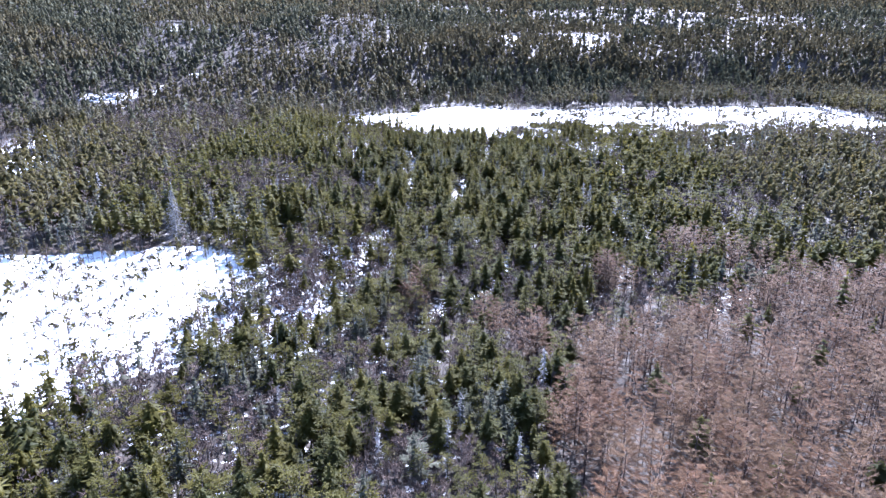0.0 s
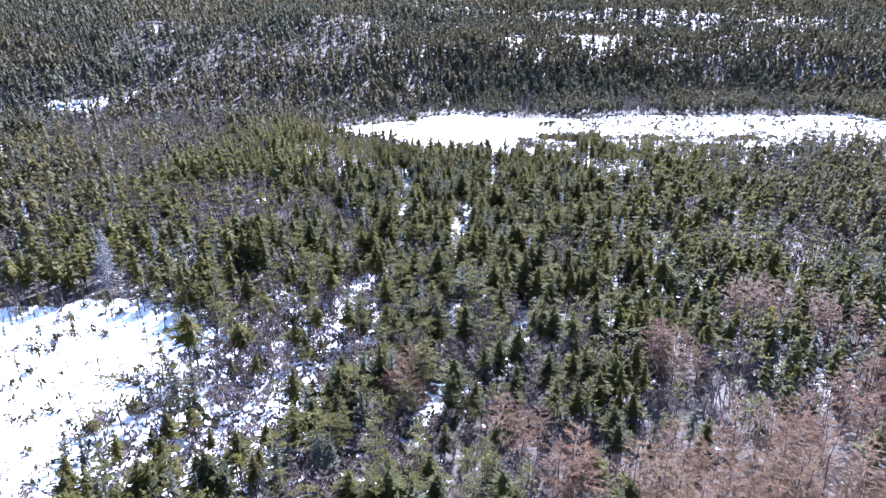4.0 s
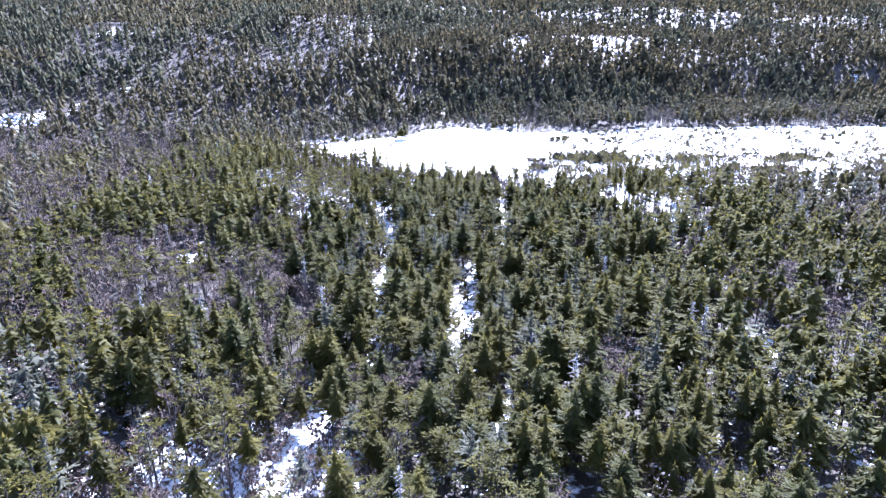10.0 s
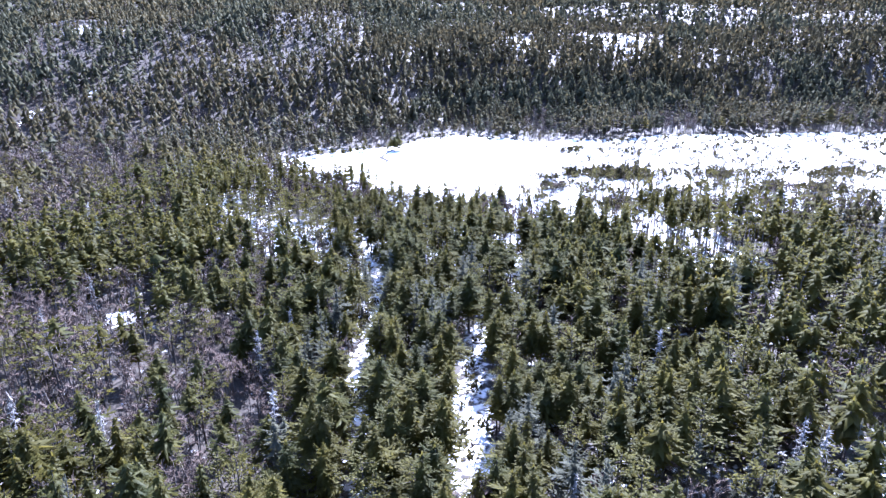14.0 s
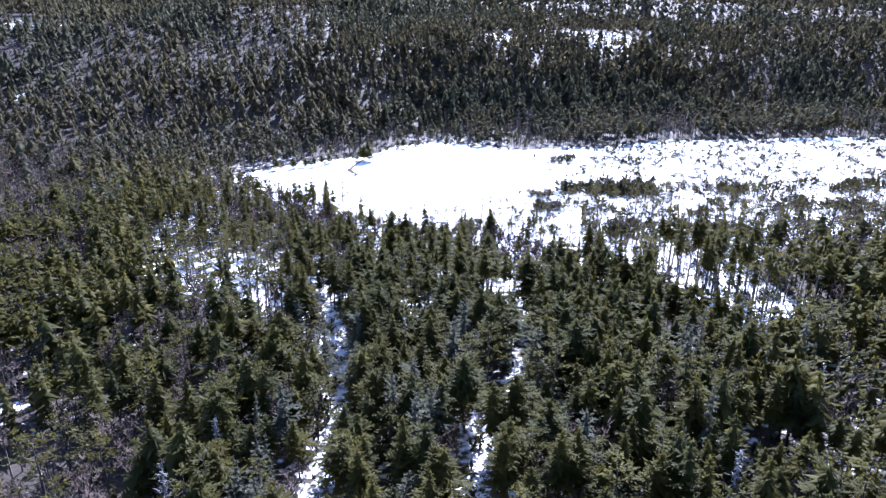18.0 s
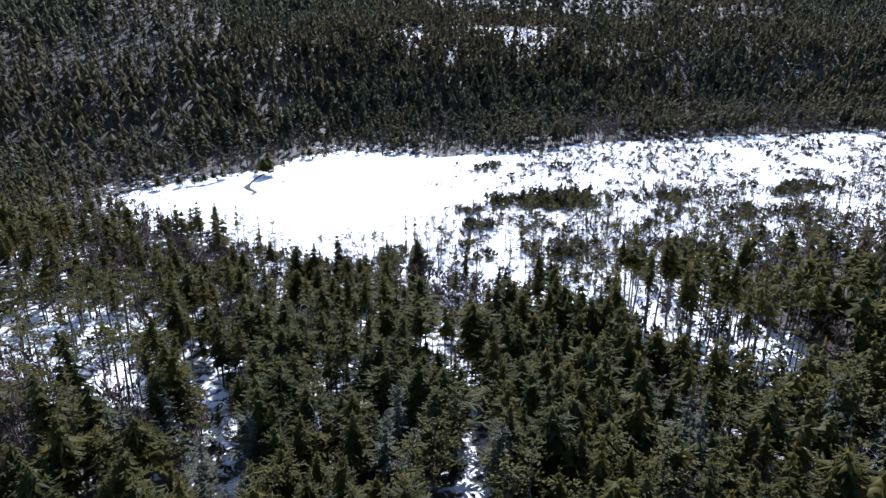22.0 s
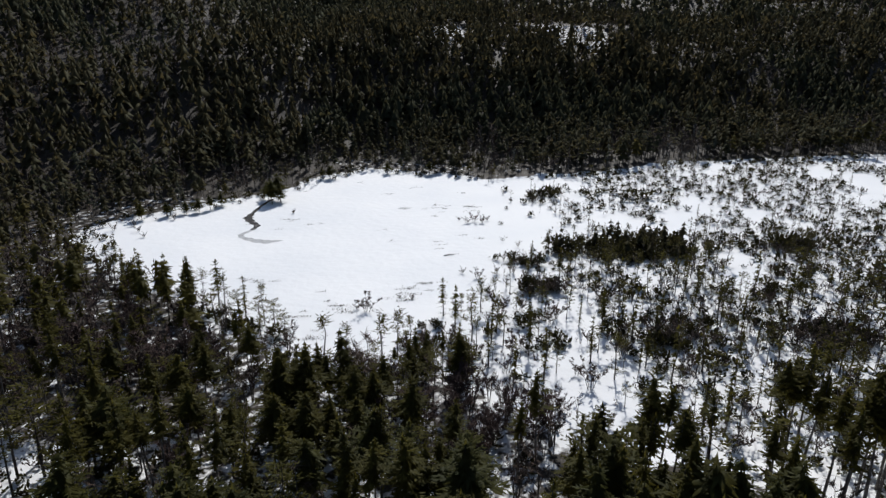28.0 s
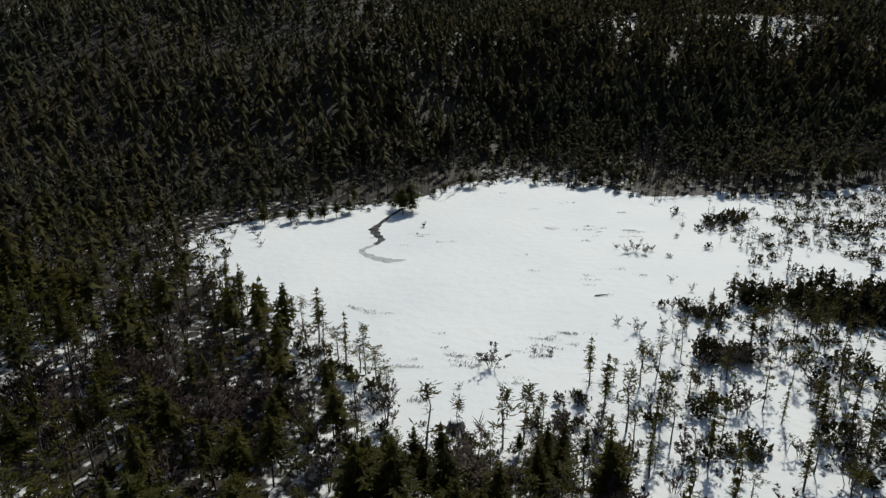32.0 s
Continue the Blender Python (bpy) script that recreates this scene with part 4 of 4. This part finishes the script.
hx, hy = hx[keep], hy[keep]
fuzzy = patchy(hx, hy, 55, 4) * 0.55 + patchy(hx, hy, 17, 5) * 0.45 + 0.08 * smooth(-hx / 150)
leaf_off = RNG.rand(len(hx)) < 0.04 + 0.46 * smooth((fuzzy - 0.47) / 0.14)
hsize = RNG.uniform(0.5, 1.2, len(hx)) * (0.8 + 0.35 * patchy(hx, hy, 30, 8)) * np.where(hy > 520, 1.2, 0.95)
hturn = RNG.uniform(0, 6.283, len(hx))


def far_stand(name, pick, shapes, mat, label):
    v, f = strewn(shapes, hx[pick], hy[pick], hsize[pick], hturn[pick], np.random.RandomState(3))
    tagged(new(name, mesh_of(name, v, f, mat)), label, "woods", kind="stuff")


rng_far = np.random.RandomState(77)


def far_tree(rng):
    s, wide, n = Shape(), rng.uniform(1.6, 2.5), 3
    top, low = rng.uniform(6.2, 9.6), rng.uniform(0.8, 2.6)
    blunt = rng.uniform(0.5, 1.0)
    for k in range(n):
        u = k / n
        reach = wide * ((1 - u) ** blunt * 0.95 + 0.05) * rng.uniform(0.7, 1.25)
        s.skirt(rng, (rng.normal(0, 0.2), rng.normal(0, 0.2), low + (top - low) * u), reach, (top - low) / n * rng.uniform(1.0, 1.5), 4)
    return s.arrays()


far_spruce = [far_tree(rng_far) for _ in range(24)]
far_bare = [bare_shapes(rng_far, 6.2, 1, 5, 6, 2.2, 0.15, False) for _ in range(6)]
fir_side = ~leaf_off & (patchy(hx, hy, 40, 12) > 0.55)
far_stand("hillside_woods", ~leaf_off & ~fir_side, far_spruce, HAZED_HILL, "dark spruce woods covering the far hillside")
far_stand("hillside_fir_woods", fir_side, far_spruce, HAZED_FIR, "bluish-green fir woods on the far hillside")
far_stand("hillside_bare_woods", leaf_off, [(np.concatenate([s[1][0], s[0][0][:21]]), np.concatenate([s[1][1], s[0][1][s[0][1].max(1) < 21] + len(s[1][0])])) for s in far_bare], BARE_TWIG, "leafless grey-brown woods on the far hillside")


# the same forest goes on to both sides of the flight and behind its start
ogx, ogy = np.meshgrid(np.arange(-300, 300, 4.6), np.arange(-70, 400, 4.6))
ox, oy = (g.ravel() + rng_far.uniform(-2.9, 2.9, g.size) for g in (ogx, ogy))
away = (~in_view(ox, oy) | (oy < 42)) & ~inside(ox, oy, BOG) & ~inside(ox, oy, MARSH) & (oy < foot_of_hill(ox) + 20)
ox, oy = ox[away], oy[away]
v, f = strewn(far_spruce[:6], ox, oy, rng_far.uniform(0.6, 1.15, len(ox)), rng_far.uniform(0, 6.283, len(ox)), np.random.RandomState(6))
tagged(new("outlying_woods", mesh_of("outlying_woods", v, f, SPRUCE)), "dark spruce woods stretching away over snow", "woods", kind="stuff")


# ---------------------------------------------------------------- single landmarks
def single(kind, x, y, size, label="", wide=1.0, seed=1, tilt=0.0, shape=None):
    rng = np.random.RandomState(seed)
    shape = shape or shapes_for(kind, 1 + seed % 5, 2)[-1]
    thing = new(NAMES[kind])
    thing.matrix_basis = Matrix.LocRotScale((x, y, float(height([x], [y])[0]) - 0.1), Euler((tilt, 0, rng.uniform(0, 6.28))), (size * wide, size * wide, size))
    tagged(thing, label or LABELS[kind], NAMES[kind].replace("_", " "), GROUPS[kind])
    for k, arrays in enumerate(shape):
        tagged(part(PARTS[kind][k], mesh_of(PARTS[kind][k], *arrays, SKINS[kind][k]), thing), kind='stuff' if PARTS[kind][k] in LOOSE else '')


single("snag", -59, 139.5, 1.0, "tall dead bleached spruce with drooping bare limbs beside a bog", 1.0, 2, 0.0, snag_shapes(np.random.RandomState(8), 12.5, 150, 3.9))
for n, (x, y, s) in enumerate([(-82, 134, .6), (-78, 133, .4), (-71, 134.5, .5), (-66, 135, .35), (-52, 137, .45), (-89, 132, .5), (-95, 132, .6)]):
    single("snag", x, y, s, "small dead bleached spruce at the edge of a bog", 0.8, n)
single("spruce", -19.4, 281.8, 0.95, "slender tall spruce at the pond's near shore", 0.7, 3)
single("spruce", 2.3, 253.4, 1.15, "dark tall spruce among others by the pond", 0.9, 1)
single("spruce", -1.2, 252.4, 1.1, "dark tall spruce among others by the pond", 0.9, 2)
single("spruce", -3.8, 251.6, 1.1, "dark tall spruce among others by the pond", 0.9, 4)
for n, (x, y, s, w) in enumerate([(10.5, 258.5, .85, .75), (12, 260.5, .7, .7), (13.5, 258, .8, .8), (9.5, 256, .8, .8), (15, 255.5, .9, .8), (16.5, 259.5, .6, .7),
                                  (-2.5, 256.5, .8, .9), (-0.5, 258, .75, .8), (-4.2, 257.5, .65, .8), (0.6, 256, .7, .8), (-8.5, 263, .75, .9), (-11, 269, .7, .9)]):
    single("tall_spruce" if n in (0, 2, 5) else "spruce", x, y, s * (0.72 if n in (0, 2, 5) else 1.0), "dark ragged spruce by the near shore of the pond", w, n)
for n, (x, y, s) in enumerate([(-7, 274.6, .55), (-5.6, 272.2, .45), (-9.4, 277, .5), (-12.5, 279.5, .5)]):
    single("pine", x, y, s, "small broad pine leaning over the snowy shore", 1.3, n)
single("fir", 23.7, 233.4, 1.08, "", 1.0, 2)
single("pine", 49.9, 204.8, 1.22, "tall pine with a broad flat crown of olive needles", 1.5, 2)
single("pine", 8.7, 115.6, 0.72, "", 1.3, 3)
single("spruce", -9.9, 103.7, 0.72, "", 1.1, 2)
single("spruce", -12.6, 104.5, 0.78, "", 1.2, 3)
single("bare", 56.6, 177.4, 1.35, "large leafless tree with purplish-grey twigs", 1.5, 3)
single("bare", 4.4, 256, 1.1, "leafless grey tree with a rounded crown by the pond", 1.5, 2)
single("larch", 48.9, 127, 0.95, "", 1.4, 2)
single("larch", 29.4, 110.3, 0.85, "", 1.4, 3)
for n, (x, y, s, w) in enumerate([(-14.2, 338.6, .62, 1.4), (-12.4, 339.5, .5, 1.4), (-13.2, 341.8, .72, 1.3), (-15.4, 342.4, .5, 1.4), (-4, 360.5, .35, 1.5), (-2, 361, .4, 1.6),
                                  (13, 365, .42, 1.5), (24, 363, .4, 1.5), (-29, 333.8, .36, 1.5), (-27, 335.4, .4, 1.5), (-31.5, 333, .32, 1.6), (-25, 338, .42, 1.4), (-35, 331.5, .36, 1.5), (-39.5, 329.5, .4, 1.4)]):
    single("fir", x, y, s, "small bushy fir at the far shore of the pond", w, n)
for n, (x, y, s) in enumerate([(5.4, 279.6, 1.45), (4.0, 280.4, .6), (12.3, 283.2, .5), (10.4, 284, .4), (2, 275, .4), (23.6, 290, 1.0), (21.4, 292.5, .6), (-9, 331, .6), (-38, 322, .7), (-36, 318, .6), (28.4, 320.5, 1.1), (26.8, 319.6, .8), (29.8, 319.3, .9), (31.2, 321, .7), (25.5, 321.8, .5), (-43, 323, .9), (-40, 325.5, .8), (-33, 329, .9)]):
    single("bare_bush", x, y, s, "leafless brown bush standing on the snowy pond", 1.2, n)

# a boulder in the ice by the near shore
boulder = new("boulder")
boulder.matrix_basis = pose(2.2, 267.6, 0.0, 0, 0, 25)
tagged(boulder, "rounded dark grey boulder with snow on its top", "boulder")


def dome(reach, tall, low, rng, rough):
    """A lumpy half ball of a stone, or of the snow that lies on one."""
    bm = bmesh.new()
    bmesh.ops.create_icosphere(bm, subdivisions=3, radius=1.0)
    for v in bm.verts:
        lump = 1 + rough * (math.sin(3.1 * v.co.x + 1.3) * math.sin(2.7 * v.co.y) + 0.5 * math.sin(5 * v.co.z + 4 * v.co.x)) + rng.normal(0, rough * 0.12)
        v.co = Vector((v.co.x * reach[0] * lump, v.co.y * reach[1] * lump, max(v.co.z, -0.3) * tall * lump + low))
    me = bpy.data.meshes.new("stone")
    bm.to_mesh(me)
    bm.free()
    for face in me.polygons:
        face.use_smooth = True
    return me


stone_rng = np.random.RandomState(14)
stone = dome((1.0, 0.75), 0.85, 0.1, stone_rng, 0.09)
stone.materials.append(STONE)
part("stone", stone, boulder)
cap = dome((0.62, 0.48), 0.16, 0.86, stone_rng, 0.08)
cap.materials.append(ICE_SNOW)
part("snow_cap", cap, boulder, "thin cap of white snow")

log = new("log")
log.matrix_basis = pose(20.3, 301.2, 0.13, 0, 0, 12)
tagged(log, "dark fallen log lying on the frozen pond", "log")
log_shape = Shape()
log_shape.stick((-0.8, 0, 0), (0.2, 0.05, 0.03), 0.1, 0.09, 6)
log_shape.stick((0.2, 0.05, 0.03), (1.0, -0.05, 0.05), 0.09, 0.05, 6)
part("stem", mesh_of("stem", *log_shape.arrays(), SPRUCE_BARK), log)


# ---------------------------------------------------------------- low growth on the wet ground, dry tufts on the ice
def low_growth():
    gx, gy = jittered(-140, 215, 40, 380, 1.6)
    marsh, bog, brush, ice = (inside(gx, gy, p) for p in (MARSH, BOG, BRUSH, POND))
    edge_ = off_line(gx, gy, POND + POND[:1])
    wood = ~(marsh | bog | brush | ice) & (gy < 300) & (np.abs(gx) < 62) & ~inside(gx, gy, LARCHES)
    glade = in_glade(gx, gy) | on_trail(gx, gy) | inside(gx, gy, PINE_GLADE) | inside(gx, gy, TALL_PINES)
    ok = marsh | bog | brush | wood
    gx, gy, marsh, bog, brush, wood, glade, edge_ = (a[ok] for a in (gx, gy, marsh, bog, brush, wood, glade, edge_))
    thick = patchy(gx, gy, 13, 9) * 0.5 + patchy(gx, gy, 5, 10) * 0.5 + 0.14 * smooth((gx - 25) / 40) + 0.06 * smooth((290 - gy) / 40)
    chance_low = np.where(marsh, 0.55 * smooth((thick - 0.48) / 0.12), np.where(bog, 0.75 * smooth((thick - 0.28) / 0.3), np.where(brush, 0.95, 0.22)))
    chance_low = np.where(marsh & (gy > 282), chance_low * (0.25 + 0.75 * smooth((edge_ - 1) / 9)), chance_low)
    chance_low = np.where(marsh & (gy < 264), chance_low * np.where(inside(gx, gy, CLEAR), 0.15, 0.6), chance_low)
    chance_low = np.where(wood & (edge_ < 24), 0.45, np.where(glade, 0.40, chance_low))
    ok = RNG.rand(len(gx)) < chance_low
    gx, gy, marsh, brush, wood = (a[ok] for a in (gx, gy, marsh, brush, wood))
    size, turn = np.where(brush, 2.1, np.where(wood, 1.25, 0.9)) * RNG.uniform(0.35, 0.9, len(gx)), RNG.uniform(0, 6.283, len(gx))
    half = RNG.rand(len(gx)) < np.where(marsh, 0.62, np.where(brush, 0.08, 0.35))
    for pick, kind, name, label in ((half, "shrub", "low_bushes", "low dark evergreen scrub poking through the snow"),
                                    (~half, "bare_bush", "low_bare_bushes", "low leafless brown scrub poking through the snow")):
        shapes = shapes_for(kind, 6, 0)
        v, f = strewn([s[1] for s in shapes], gx[pick], gy[pick], size[pick], turn[pick], np.random.RandomState(4))
        tagged(new(name, mesh_of(name, v, f, SKINS[kind][1])), label, "scrub", kind="stuff")


def dry_tufts():
    rng = np.random.RandomState(21)
    roots, tips = [], []
    for cx, cy, rx, ry, n in ((6, 282, 14, 7, 12), (-6, 322, 14, 8, 5), (22, 310, 10, 22, 12), (10, 350, 18, 8, 6), (-14, 294, 1.6, 0.5, 4), (-11, 293, 1.8, 0.5, 4),
                              (1, 282, 1.2, 0.3, 4), (-5, 279, 1.8, 0.6, 5), (12, 287, 1.5, 0.4, 5), (15, 289, 2.2, 0.4, 6), (11.5, 283.5, 3.2, 1.2, 9), (3, 280, 2.5, 0.9, 6),
                              (15, 332, 1.4, 0.4, 3), (-9, 326, 1.5, 0.8, 4), (-2, 273, 1.2, 1.5, 5), (27, 331, 6, 3, 12)):
        for _ in range(n):
            x, y = cx + rng.normal(0, 0.6) * rx, cy + rng.normal(0, 0.6) * ry
            if not inside(np.array([x]), np.array([y]), POND)[0]:
                continue
            for _ in range(rng.randint(8, 26)):
                a = np.array((x + rng.normal(0, 0.55), y + rng.normal(0, 0.16), 0.02))
                roots.append(a), tips.append(a + (rng.normal(0, 0.12), rng.normal(0, 0.12), rng.uniform(0.12, 0.4)))
    s = Shape()
    s.slivers(roots, tips, 0.035)
    tagged(new("dry_grass", mesh_of("dry_grass", *s.arrays(), REED)), "dry brown grass tufts poking through pond snow", "grass", kind="stuff")


low_growth()
dry_tufts()
